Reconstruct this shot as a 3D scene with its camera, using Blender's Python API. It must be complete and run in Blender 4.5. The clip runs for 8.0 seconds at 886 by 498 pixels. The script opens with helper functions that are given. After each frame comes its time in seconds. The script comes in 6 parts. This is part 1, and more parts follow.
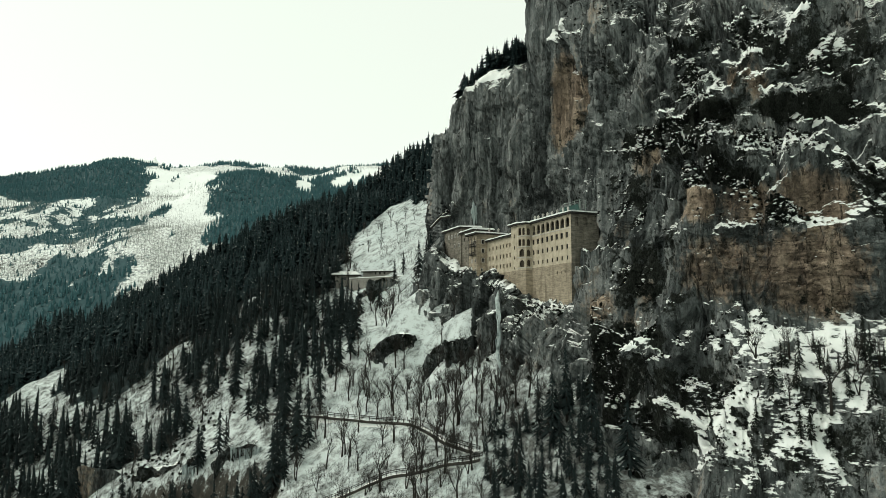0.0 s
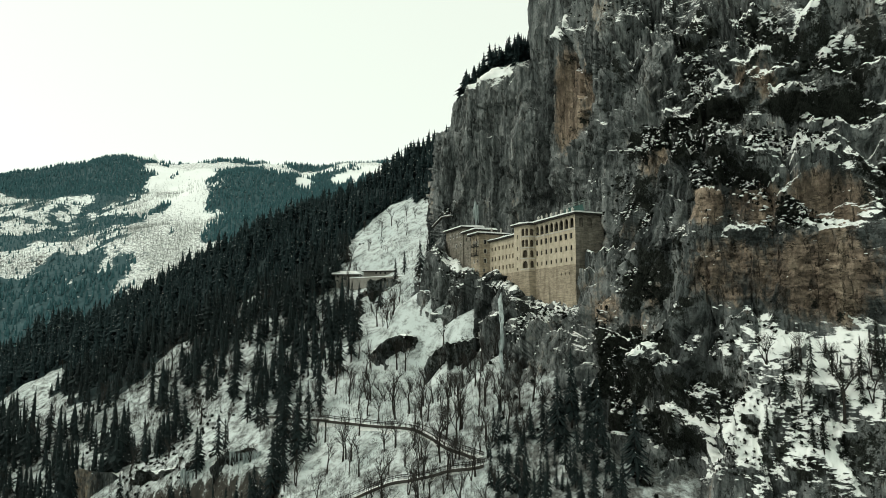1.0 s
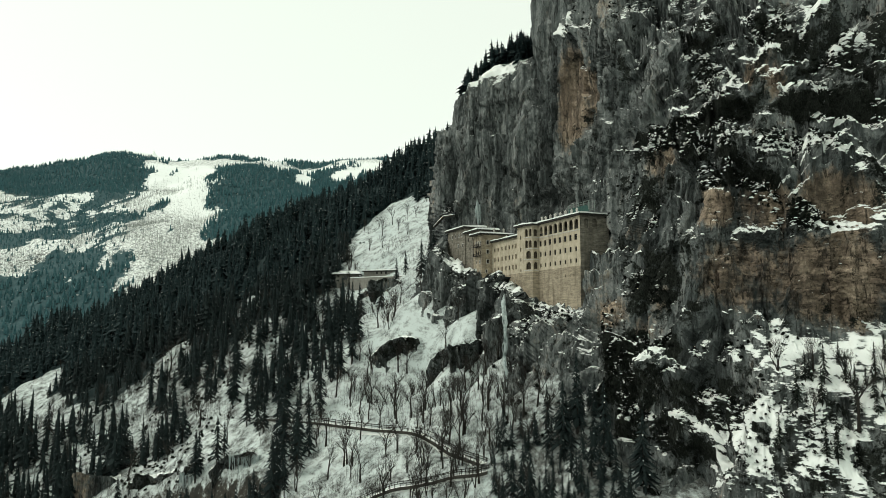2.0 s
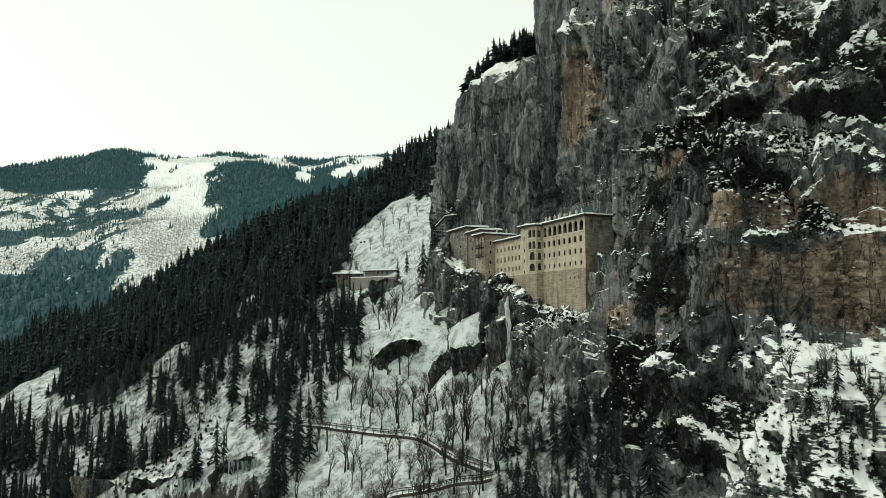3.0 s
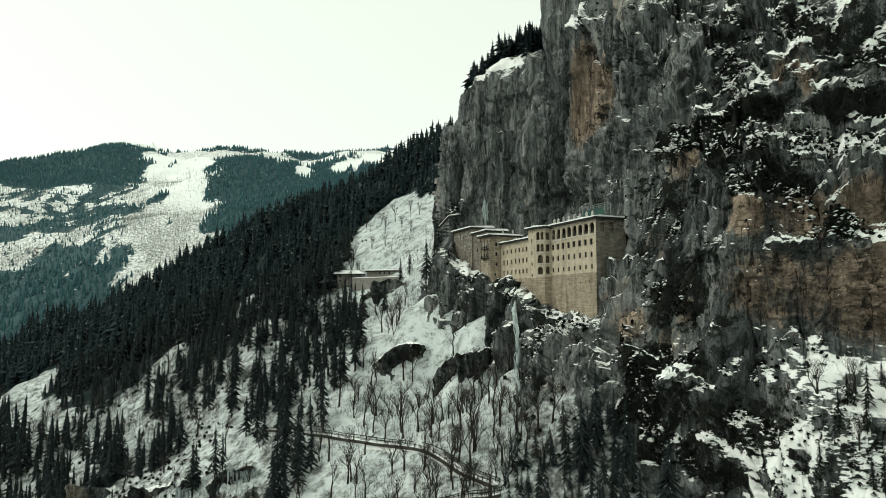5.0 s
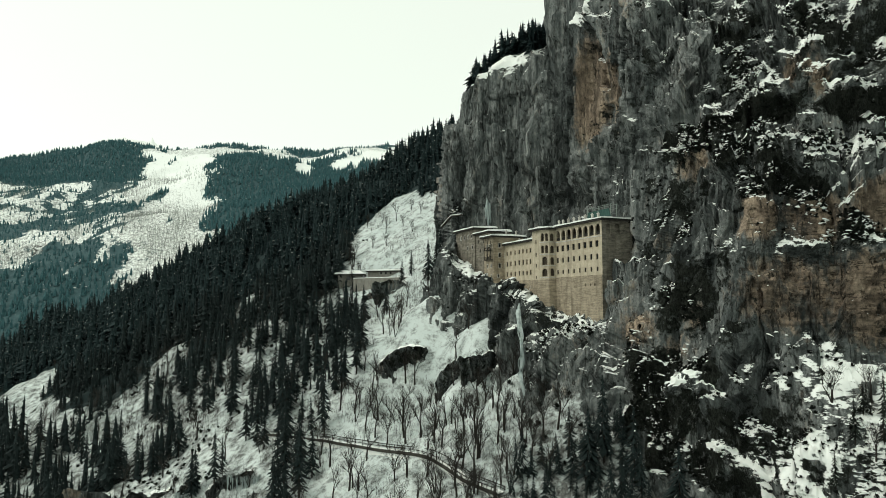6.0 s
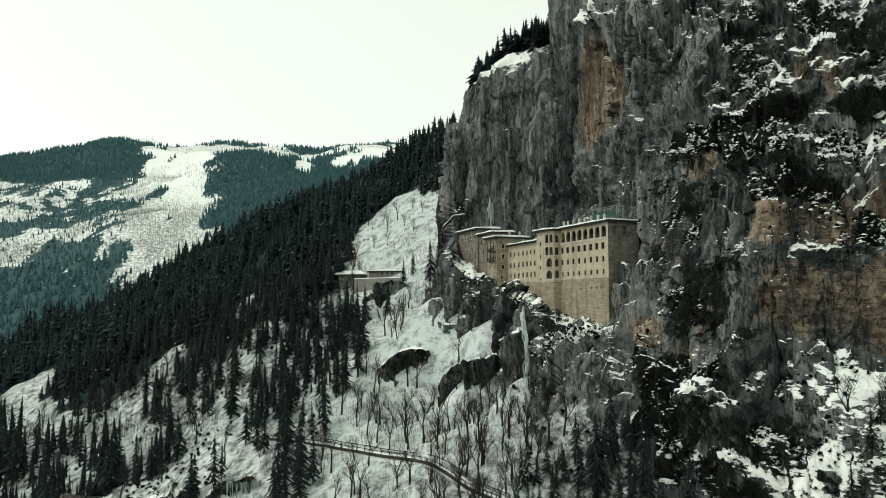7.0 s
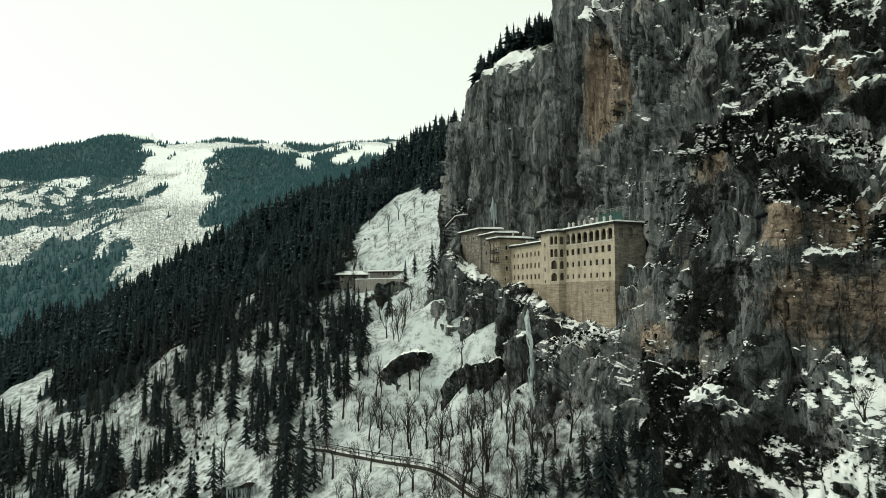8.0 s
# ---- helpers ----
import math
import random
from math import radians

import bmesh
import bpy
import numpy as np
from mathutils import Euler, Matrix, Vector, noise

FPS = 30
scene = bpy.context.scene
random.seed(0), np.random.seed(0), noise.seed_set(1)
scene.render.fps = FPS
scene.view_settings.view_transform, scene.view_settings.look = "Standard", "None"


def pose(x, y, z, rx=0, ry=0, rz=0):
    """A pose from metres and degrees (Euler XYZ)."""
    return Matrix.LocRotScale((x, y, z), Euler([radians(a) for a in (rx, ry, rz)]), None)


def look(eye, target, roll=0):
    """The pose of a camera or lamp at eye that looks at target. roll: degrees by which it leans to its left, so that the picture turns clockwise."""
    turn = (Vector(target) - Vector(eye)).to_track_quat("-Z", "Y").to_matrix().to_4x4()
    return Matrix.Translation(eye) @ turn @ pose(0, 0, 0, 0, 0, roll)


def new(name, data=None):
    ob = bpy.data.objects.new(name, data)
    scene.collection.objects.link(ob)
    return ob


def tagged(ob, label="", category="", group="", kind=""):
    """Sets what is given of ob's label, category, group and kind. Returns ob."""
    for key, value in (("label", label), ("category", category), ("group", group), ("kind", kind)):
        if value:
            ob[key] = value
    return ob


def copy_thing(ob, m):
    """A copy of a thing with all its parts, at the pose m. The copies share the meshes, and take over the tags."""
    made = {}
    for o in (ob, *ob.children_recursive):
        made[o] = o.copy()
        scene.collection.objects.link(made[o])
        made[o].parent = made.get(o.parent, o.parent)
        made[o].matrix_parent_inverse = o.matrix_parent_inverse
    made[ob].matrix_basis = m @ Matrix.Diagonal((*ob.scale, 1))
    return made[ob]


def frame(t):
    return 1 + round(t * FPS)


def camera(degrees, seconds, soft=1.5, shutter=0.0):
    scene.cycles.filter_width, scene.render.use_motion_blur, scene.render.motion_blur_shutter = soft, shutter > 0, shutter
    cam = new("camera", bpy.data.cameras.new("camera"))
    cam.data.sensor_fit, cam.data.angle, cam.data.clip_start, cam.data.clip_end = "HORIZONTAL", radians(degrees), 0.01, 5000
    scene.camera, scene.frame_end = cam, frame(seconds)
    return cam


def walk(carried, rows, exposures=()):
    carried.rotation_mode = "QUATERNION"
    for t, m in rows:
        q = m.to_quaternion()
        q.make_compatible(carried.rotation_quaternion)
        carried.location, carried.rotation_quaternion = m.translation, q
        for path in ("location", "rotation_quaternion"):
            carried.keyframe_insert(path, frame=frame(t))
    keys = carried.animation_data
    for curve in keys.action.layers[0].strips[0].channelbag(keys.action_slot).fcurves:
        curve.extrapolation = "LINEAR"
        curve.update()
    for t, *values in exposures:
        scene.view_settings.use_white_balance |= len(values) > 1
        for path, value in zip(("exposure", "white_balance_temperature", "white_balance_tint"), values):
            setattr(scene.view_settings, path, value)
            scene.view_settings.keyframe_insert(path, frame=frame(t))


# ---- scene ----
cam = camera(66.0, 8.0, 0.5)
walk(cam, [
    (0.0, pose(0.00, 0.00, 100.00, 96.500, -0.000, 0.000)),
    (1.0, pose(-0.80, 3.49, 101.96, 96.206, 0.005, -0.018)),
    (2.0, pose(-1.61, 7.00, 103.91, 95.915, 0.016, -0.027)),
    (3.0, pose(-2.44, 10.51, 105.87, 95.628, 0.032, -0.028)),
    (4.0, pose(-3.27, 14.05, 107.82, 95.344, 0.053, -0.022)),
    (5.0, pose(-4.12, 17.61, 109.78, 95.064, 0.078, -0.011)),
    (6.0, pose(-4.97, 21.18, 111.73, 94.787, 0.107, 0.004)),
    (7.0, pose(-5.83, 24.78, 113.67, 94.513, 0.137, 0.022)),
    (8.0, pose(-6.70, 28.41, 115.62, 94.242, 0.170, 0.041)),
])

# ---- light: an overcast winter sky ----
world = bpy.data.worlds.new("overcast_sky")
scene.world = world
world.use_nodes = True
wn = world.node_tree
wn.nodes.clear()
sky = wn.nodes.new("ShaderNodeTexSky")
sky.sky_type, sky.sun_disc = "NISHITA", False
sky.sun_elevation, sky.sun_rotation = radians(38), radians(-70)
bg_sky = wn.nodes.new("ShaderNodeBackground")
bg_sky.inputs["Strength"].default_value = 0.04
bg_cloud = wn.nodes.new("ShaderNodeBackground")
bg_cloud.inputs["Color"].default_value = (0.90, 1.0, 0.855, 1)
bg_cloud.inputs["Strength"].default_value = 0.815
add = wn.nodes.new("ShaderNodeAddShader")
wout = wn.nodes.new("ShaderNodeOutputWorld")
veil = wn.nodes.new("ShaderNodeHueSaturation")
veil.inputs["Saturation"].default_value = 0.15
wn.links.new(sky.outputs[0], veil.inputs["Color"])
wn.links.new(veil.outputs[0], bg_sky.inputs["Color"])
wn.links.new(bg_sky.outputs[0], add.inputs[0])
wn.links.new(bg_cloud.outputs[0], add.inputs[1])
wn.links.new(add.outputs[0], wout.inputs["Surface"])

sun = new("sun", bpy.data.lights.new("sun", "SUN"))
sun.data.energy, sun.data.angle, sun.data.color = 1.04, radians(25), (1.0, 0.96, 0.86)
sun.matrix_world = look((-300, -60, 330), (0, 0, 0))


# ---- noise and mesh helpers ----
def lattice(i, j, k, seed):
    """A fixed pseudo-random value in -1..1 for each lattice point."""
    n = (i * 73856093) ^ (j * 19349663) ^ (k * 83492791) ^ (seed * 2654435761)
    n = n & 0xFFFFFFFF
    n = ((n ^ (n >> 13)) * 1274126177) & 0xFFFFFFFF
    n = ((n ^ (n >> 16)) * 2246822519) & 0xFFFFFFFF
    return ((n ^ (n >> 15)) & 0xFFFFFF) / 8388607.5 - 1.0


def smooth_noise(x, y, z, seed=0):
    xf, yf, zf = np.floor(x), np.floor(y), np.floor(z)
    i, j, k = xf.astype(np.int64), yf.astype(np.int64), zf.astype(np.int64)
    fx, fy, fz = x - xf, y - yf, z - zf
    fx, fy, fz = (a * a * a * (a * (a * 6 - 15) + 10) for a in (fx, fy, fz))
    total = 0
    for a in (0, 1):
        for b in (0, 1):
            for c in (0, 1):
                w = (fx if a else 1 - fx) * (fy if b else 1 - fy) * (fz if c else 1 - fz)
                total = total + w * lattice(i + a, j + b, k + c, seed)
    return total


def fbm(x, y, z, octaves=4, seed=0, gain=0.5):
    total, amp, f = 0, 1.0, 1.0
    for o in range(octaves):
        total = total + amp * smooth_noise(x * f + 17.3 * o, y * f - 9.1 * o, z * f + 4.7 * o, seed + o)
        amp, f = amp * gain, f * 2.03
    return total


def ridged(x, y, z, octaves=3, seed=0):
    total, amp, f = 0, 1.0, 1.0
    for o in range(octaves):
        total = total + amp * (1 - 2 * np.abs(smooth_noise(x * f + 5.3 * o, y * f + 3.1 * o, z * f - 7.7 * o, seed + o)))
        amp, f = amp * 0.5, f * 2.1
    return total


def facets(x, y, z, seed, tilt=1.2):
    """Angular blocks: each cell of a jittered lattice has a level and a slant of its own."""
    i, j, k = (np.floor(a).astype(np.int64) for a in (x, y, z))
    best = np.full(np.shape(x), 1e9)
    level = np.zeros(np.shape(x))
    for a in (-1, 0, 1):
        for b in (-1, 0, 1):
            for c in (-1, 0, 1):
                ia, jb, kc = i + a, j + b, k + c
                dx = x - (ia + 0.5 + 0.45 * lattice(ia, jb, kc, seed))
                dy = y - (jb + 0.5 + 0.45 * lattice(ia, jb, kc, seed + 1))
                dz = z - (kc + 0.5 + 0.45 * lattice(ia, jb, kc, seed + 2))
                d = dx * dx + dy * dy + dz * dz
                near = d < best
                best = np.where(near, d, best)
                r1, r2, r3 = lattice(ia, jb, kc, seed + 3), lattice(ia, jb, kc, seed + 4), lattice(ia, jb, kc, seed + 5)
                level = np.where(near, 0.7 * r1 + tilt * (dx * r2 + dy * r3 + dz * 0.7 * r1), level)
    return level


def mesh_from(name, verts, faces, material=None, smooth=True):
    """A mesh from arrays: faces is (n, 3) or (n, 4)."""
    verts, faces = np.asarray(verts, np.float32), np.asarray(faces, np.int32)
    me = bpy.data.meshes.new(name)
    n, k = faces.shape
    me.vertices.add(len(verts))
    me.vertices.foreach_set("co", verts.ravel())
    me.loops.add(n * k)
    me.loops.foreach_set("vertex_index", faces.ravel())
    me.polygons.add(n)
    me.polygons.foreach_set("loop_start", np.arange(n, dtype=np.int32) * k)
    me.polygons.foreach_set("use_smooth", np.full(n, smooth))
    me.update(calc_edges=True)
    if material:
        me.materials.append(material)
    return me


def grid_faces(rows, cols):
    a = (np.arange(rows - 1)[:, None] * cols + np.arange(cols - 1)[None]).ravel()
    return np.stack([a, a + 1, a + cols + 1, a + cols], 1)


def float_attribute(me, name, values):
    me.attributes.new(name, "FLOAT", "POINT").data.foreach_set("value", np.asarray(values, np.float32).ravel())


def part(name, bm, material, parent, label=""):
    """Links a bmesh as one mesh object under a thing or under a part."""
    me = bpy.data.meshes.new(name)
    bm.to_mesh(me)
    bm.free()
    me.materials.append(material)
    ob = new(name, me)
    ob.parent = parent
    return tagged(ob, label)


def part_mesh(name, me, parent, label=""):
    ob = new(name, me)
    ob.parent = parent
    return tagged(ob, label)


# ---- materials ----
class Nodes:
    """A short way to write node materials."""

    def __init__(self, name, roughness=0.9, specular=0.25):
        self.mat = bpy.data.materials.new(name)
        self.mat.use_nodes = True
        self.tree = self.mat.node_tree
        self.bsdf = self.tree.nodes["Principled BSDF"]
        self.bsdf.inputs["Roughness"].default_value = roughness
        self.bsdf.inputs["Specular IOR Level"].default_value = specular

    def add(self, kind, **inputs):
        node = self.tree.nodes.new(kind)
        for key, value in inputs.items():
            self.put(node.inputs[key.replace("_", " ")], value)
        return node

    def put(self, socket, value):
        if isinstance(value, bpy.types.NodeSocket):
            self.tree.links.new(value, socket)
        else:
            socket.default_value = value

    def place(self, scale=(1, 1, 1), kind="position"):
        if kind == "position":
            source = self.add("ShaderNodeNewGeometry").outputs["Position"]
        else:
            source = self.add("ShaderNodeTexCoord").outputs["Object"]
        m = self.add("ShaderNodeMapping", Vector=source)
        m.inputs["Scale"].default_value = scale
        return m.outputs[0]

    def noise(self, scale, detail=4, rough=0.55, stretch=(1, 1, 1), distortion=0.0, kind="position"):
        return self.add("ShaderNodeTexNoise", Vector=self.place(stretch, kind), Scale=scale, Detail=detail,
                        Roughness=rough, Distortion=distortion).outputs["Fac"]

    def math(self, operation, a, b=0.0, clamp=False):
        node = self.tree.nodes.new("ShaderNodeMath")
        node.operation, node.use_clamp = operation, clamp
        self.put(node.inputs[0], a)
        self.put(node.inputs[1], b)
        return node.outputs[0]

    def span(self, value, low, high):
        node = self.add("ShaderNodeMapRange", Value=value)
        node.inputs["From Min"].default_value, node.inputs["From Max"].default_value = low, high
        return node.outputs[0]

    def mix(self, factor, a, b):
        node = self.tree.nodes.new("ShaderNodeMix")
        node.data_type = "RGBA"
        self.put(node.inputs[0], factor)
        for socket, value in ((node.inputs[6], a), (node.inputs[7], b)):
            self.put(socket, (*value, 1) if isinstance(value, tuple) and len(value) == 3 else value)
        return node.outputs[2]

    def ramp(self, value, *stops):
        node = self.add("ShaderNodeValToRGB", Fac=value)
        ramp = node.color_ramp
        while len(ramp.elements) < len(stops):
            ramp.elements.new(0.5)
        for element, (at, colour) in zip(ramp.elements, stops):
            element.position, element.color = at, (*colour, 1)
        return node.outputs["Color"]

    def up(self):
        return self.add("ShaderNodeSeparateXYZ", Vector=self.add("ShaderNodeNewGeometry").outputs["Normal"]).outputs[2]

    def attribute(self, name):
        node = self.tree.nodes.new("ShaderNodeAttribute")
        node.attribute_name = name
        return node.outputs["Fac"]

    def random(self):
        return self.add("ShaderNodeObjectInfo").outputs["Random"]

    def done(self, colour, bump=None, strength=0.4, distance=0.2, roughness=None):
        self.put(self.bsdf.inputs["Base Color"], colour if isinstance(colour, bpy.types.NodeSocket) else (*colour, 1))
        if bump is not None:
            node = self.add("ShaderNodeBump", Height=bump, Strength=strength, Distance=distance)
            self.put(self.bsdf.inputs["Normal"], node.outputs[0])
        if roughness is not None:
            self.put(self.bsdf.inputs["Roughness"], roughness)
        return self.mat


SNOW = (0.86, 0.89, 0.86)


def rock_material():
    """Grey fractured limestone with rust stains, black scrub, and snow on whatever faces up."""
    n = Nodes("snowy_rock", 0.92, 0.12)
    pillar = n.noise(0.085, 4, 0.55, (1, 1, 0.16))
    streak = n.noise(0.50, 6, 0.66, (1, 1, 0.07))
    beds = n.noise(0.34, 6, 0.66, (0.55, 0.55, 2.0))
    grain = n.noise(0.75, 7, 0.70, (1, 1, 0.5), 0.2)
    fine = n.noise(3.0, 5, 0.7, (1, 1, 0.5))
    layered = n.attribute("bedded")
    lines = n.mix(layered, streak, beds)
    value = n.math("ADD", n.math("MULTIPLY", pillar, 0.40), n.math("MULTIPLY", lines, 0.34))
    value = n.math("ADD", value, n.math("MULTIPLY", grain, 0.26))
    grey = n.ramp(value, (0.405, (0.022, 0.026, 0.026)), (0.49, (0.110, 0.124, 0.122)), (0.585, (0.315, 0.332, 0.322)))
    rust = n.ramp(value, (0.40, (0.060, 0.046, 0.035)), (0.49, (0.222, 0.172, 0.131)), (0.59, (0.46, 0.37, 0.28)))
    tone = n.math("ADD", n.attribute("stain"), n.math("MULTIPLY", n.math("SUBTRACT", pillar, 0.5), 1.8), True)
    tone = n.math("ADD", tone, n.math("MULTIPLY", n.math("SUBTRACT", grain, 0.5), 1.3), True)
    colour = n.mix(n.span(tone, 0.26, 0.60), grey, rust)
    drip = n.span(n.noise(0.30, 5, 0.6, (1, 1, 0.11), 0.0), 0.53, 0.66)
    colour = n.mix(n.math("MULTIPLY", drip, n.math("SUBTRACT", 0.60, n.math("MULTIPLY", layered, 0.34))), colour, (0.022, 0.024, 0.022))
    upright = n.math("ABSOLUTE", n.math("SUBTRACT", n.noise(0.20, 5, 0.6, (1, 1, 0.10)), 0.5))
    level = n.math("ABSOLUTE", n.math("SUBTRACT", n.noise(0.17, 5, 0.64, (0.7, 0.7, 3.0)), 0.5))
    tall_crack = n.math("SUBTRACT", 1.0, n.span(upright, 0.004, 0.026))
    flat_crack = n.math("MULTIPLY", n.math("SUBTRACT", 1.0, n.span(level, 0.002, 0.022)), n.math("MAXIMUM", layered, 0.25))
    crack = n.math("MULTIPLY", n.math("MAXIMUM", tall_crack, flat_crack), n.span(grain, 0.40, 0.54))
    colour = n.mix(n.math("MULTIPLY", crack, 0.85, True), colour, (0.008, 0.009, 0.008))
    colour = n.mix(n.span(fine, 0.46, 0.60), colour, n.mix(0.42, colour, (0.010, 0.012, 0.011)))
    # black scrub; in the wall's hollows this tone also paints their shade
    bush = n.math("ADD", n.noise(0.20, 7, 0.78), n.attribute("scrub"))
    scrub = n.span(bush, 0.605, 0.665)
    colour = n.mix(scrub, colour, n.ramp(fine, (0.40, (0.004, 0.005, 0.004)), (0.62, (0.024, 0.028, 0.023))))
    patch = n.noise(0.42, 7, 0.72, (1, 1, 3.2))
    lie = n.math("ADD", n.math("MULTIPLY", n.up(), 0.40), n.math("MULTIPLY", n.attribute("broad_up"), 0.75))
    facing = n.math("ADD", lie, n.math("MULTIPLY", n.math("SUBTRACT", patch, 0.5), 1.9))
    snow = n.span(n.math("ADD", facing, n.attribute("snow")), 0.62, 0.66)
    colour = n.mix(snow, colour, SNOW)
    height = n.math("ADD", n.math("MULTIPLY", value, 1.5), n.math("MULTIPLY", fine, 0.25))
    height = n.math("SUBTRACT", height, n.math("MULTIPLY", crack, 0.35))
    height = n.math("MULTIPLY", height, n.math("SUBTRACT", 1.0, n.math("MULTIPLY", snow, 0.85)))
    return n.done(colour, height, 0.9, 1.0)


def wall_material(name, low, high, courses):
    """Weathered plaster, or rubble laid in rough courses, with damp streaks."""
    n = Nodes(name, 0.92, 0.15)
    mottled = n.noise(0.5, 6, 0.65)
    damp = n.noise(0.55, 5, 0.6, (1, 1, 0.12))
    layer = n.noise(1.1, 5, 0.7, (0.35, 0.35, 2.2))
    value = n.math("ADD", n.math("MULTIPLY", mottled, 0.5), n.math("MULTIPLY", n.mix(courses, damp, layer), 0.5))
    colour = n.ramp(value, (0.38, low), (0.60, high))
    bed = n.math("ABSOLUTE", n.math("SUBTRACT", n.noise(0.42, 5, 0.65, (0.25, 0.25, 2.4)), 0.5))
    bed = n.math("SUBTRACT", 1.0, n.span(bed, 0.004, 0.05))
    colour = n.mix(n.math("MULTIPLY", bed, 0.12 + 0.32 * courses), colour, n.mix(0.7, colour, (0.05, 0.042, 0.03)))
    colour = n.mix(n.span(damp, 0.48, 0.70), colour, n.mix(0.55, colour, (0.07, 0.06, 0.045)))
    return n.done(colour, n.math("ADD", layer, n.noise(3.0, 4)), 0.3 + 0.5 * courses, 0.12)


def snow_material():
    n = Nodes("settled_snow", 0.7, 0.3)
    return n.done(n.ramp(n.noise(0.7, 4), (0.3, (0.76, 0.79, 0.77)), (0.7, (0.88, 0.90, 0.87))), n.noise(1.6, 4), 0.3, 0.15)


def ground_material():
    """Snow over earth: dark soil, rock and scrub break through where it is steep."""
    n = Nodes("snowy_ground", 0.85, 0.2)
    wide = n.noise(0.035, 4, 0.6)
    mid = n.noise(0.22, 6, 0.65)
    fine = n.noise(1.7, 5, 0.7)
    soil = n.ramp(mid, (0.3, (0.018, 0.020, 0.018)), (0.7, (0.075, 0.066, 0.052)))
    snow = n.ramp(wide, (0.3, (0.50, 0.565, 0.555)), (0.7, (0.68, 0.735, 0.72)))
    # snow across the valley is painted brighter, its glare put into the colour
    snow = n.mix(n.span(n.attribute("hazed_floor"), -0.9, -0.2), snow, SNOW)
    cover = n.math("ADD", n.math("MULTIPLY", n.up(), 1.0), n.math("MULTIPLY", n.math("SUBTRACT", mid, 0.5), 0.9))
    cover = n.math("ADD", cover, n.math("MULTIPLY", n.math("SUBTRACT", fine, 0.5), 0.45))
    cover = n.math("ADD", cover, n.attribute("snow"))
    twigs = n.noise(0.26, 8, 0.78)
    thicket = n.span(n.math("ADD", twigs, n.attribute("brush")), 0.70, 0.88)
    snow = n.mix(thicket, snow, n.ramp(fine, (0.35, (0.03, 0.034, 0.032)), (0.65, (0.17, 0.175, 0.165))))
    colour = n.mix(n.span(cover, 0.68, 0.78), soil, snow)
    # fallen needles, with the shade beneath the firs darkened into the same colour
    litter_shade = n.span(n.math("ADD", n.attribute("litter_shade"), n.math("MULTIPLY", n.math("SUBTRACT", mid, 0.5), 1.2)), 0.42, 0.60)
    colour = n.mix(litter_shade, colour, n.ramp(fine, (0.35, (0.010, 0.020, 0.021)), (0.65, (0.026, 0.046, 0.047))))
    # forest floor across the valley, its blue haze mixed into the colour
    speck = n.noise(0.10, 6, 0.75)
    floor_ = n.span(n.math("ADD", n.attribute("hazed_floor"), n.math("MULTIPLY", n.math("SUBTRACT", speck, 0.5), 3.0)), 0.40, 0.62)
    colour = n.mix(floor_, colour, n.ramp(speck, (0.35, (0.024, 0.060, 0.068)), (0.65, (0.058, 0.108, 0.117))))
    return n.done(colour, n.math("ADD", mid, n.math("MULTIPLY", fine, 0.35)), 0.5, 0.5)


def needle_material(name, low, high, snow_at, flecks=0.70):
    """Evergreen boughs, dusted on top and flecked with lumps of snow."""
    n = Nodes(name, 0.85, 0.12)
    colour = n.ramp(n.noise(0.3, 3), (0.3, low), (0.7, high))
    up = n.up()
    dust = n.math("ADD", up, n.math("MULTIPLY", n.math("SUBTRACT", n.noise(1.5, 4, 0.75), 0.5), 2.8))
    fleck = n.math("MULTIPLY", n.span(n.noise(0.95, 1, 0.5), flecks, flecks + 0.02), n.span(up, 0.0, 0.2))
    snow = n.math("MAXIMUM", n.span(dust, snow_at, snow_at + 0.12), fleck)
    return n.done(n.mix(snow, colour, SNOW))


ROCK = rock_material()
GROUND = ground_material()
NEEDLES = needle_material("conifer_needles", (0.007, 0.011, 0.011), (0.018, 0.028, 0.028), 1.44, 0.735)
# the valley haze is painted into these needles, paler and bluer
HAZED_FAR_NEEDLES = needle_material("hazed_hillside_needles", (0.024, 0.072, 0.082), (0.066, 0.142, 0.154), 1.36, 0.74)
# same firs higher up, a thin haze lightened into their colour
HAZED_UPPER_NEEDLES = needle_material("hazed_upper_needles", (0.008, 0.017, 0.018), (0.024, 0.040, 0.042), 1.44, 0.725)
DARK_SCRUB = needle_material("dark_scrub", (0.005, 0.006, 0.005), (0.016, 0.020, 0.016), 1.34, 0.72)
SNOWY_NEEDLES = needle_material("snowy_needles", (0.007, 0.009, 0.007), (0.018, 0.024, 0.019), 1.05, 0.68)


SNOW_MAT = snow_material()


def wood_material(name, low, high):
    n = Nodes(name, 0.95, 0.15)
    return n.done(n.ramp(n.noise(2.0, 4, 0.6, (1, 1, 0.3)), (0.3, low), (0.7, high)))


BARK = wood_material("bark", (0.015, 0.013, 0.011), (0.038, 0.034, 0.029))
# far twigs carry the haze as a paler grey than the near ones
HAZED_TWIGS = wood_material("hazed_hillside_twigs", (0.13, 0.15, 0.14), (0.28, 0.30, 0.27))
TWIGS = wood_material("twigs", (0.018, 0.017, 0.015), (0.045, 0.042, 0.037))


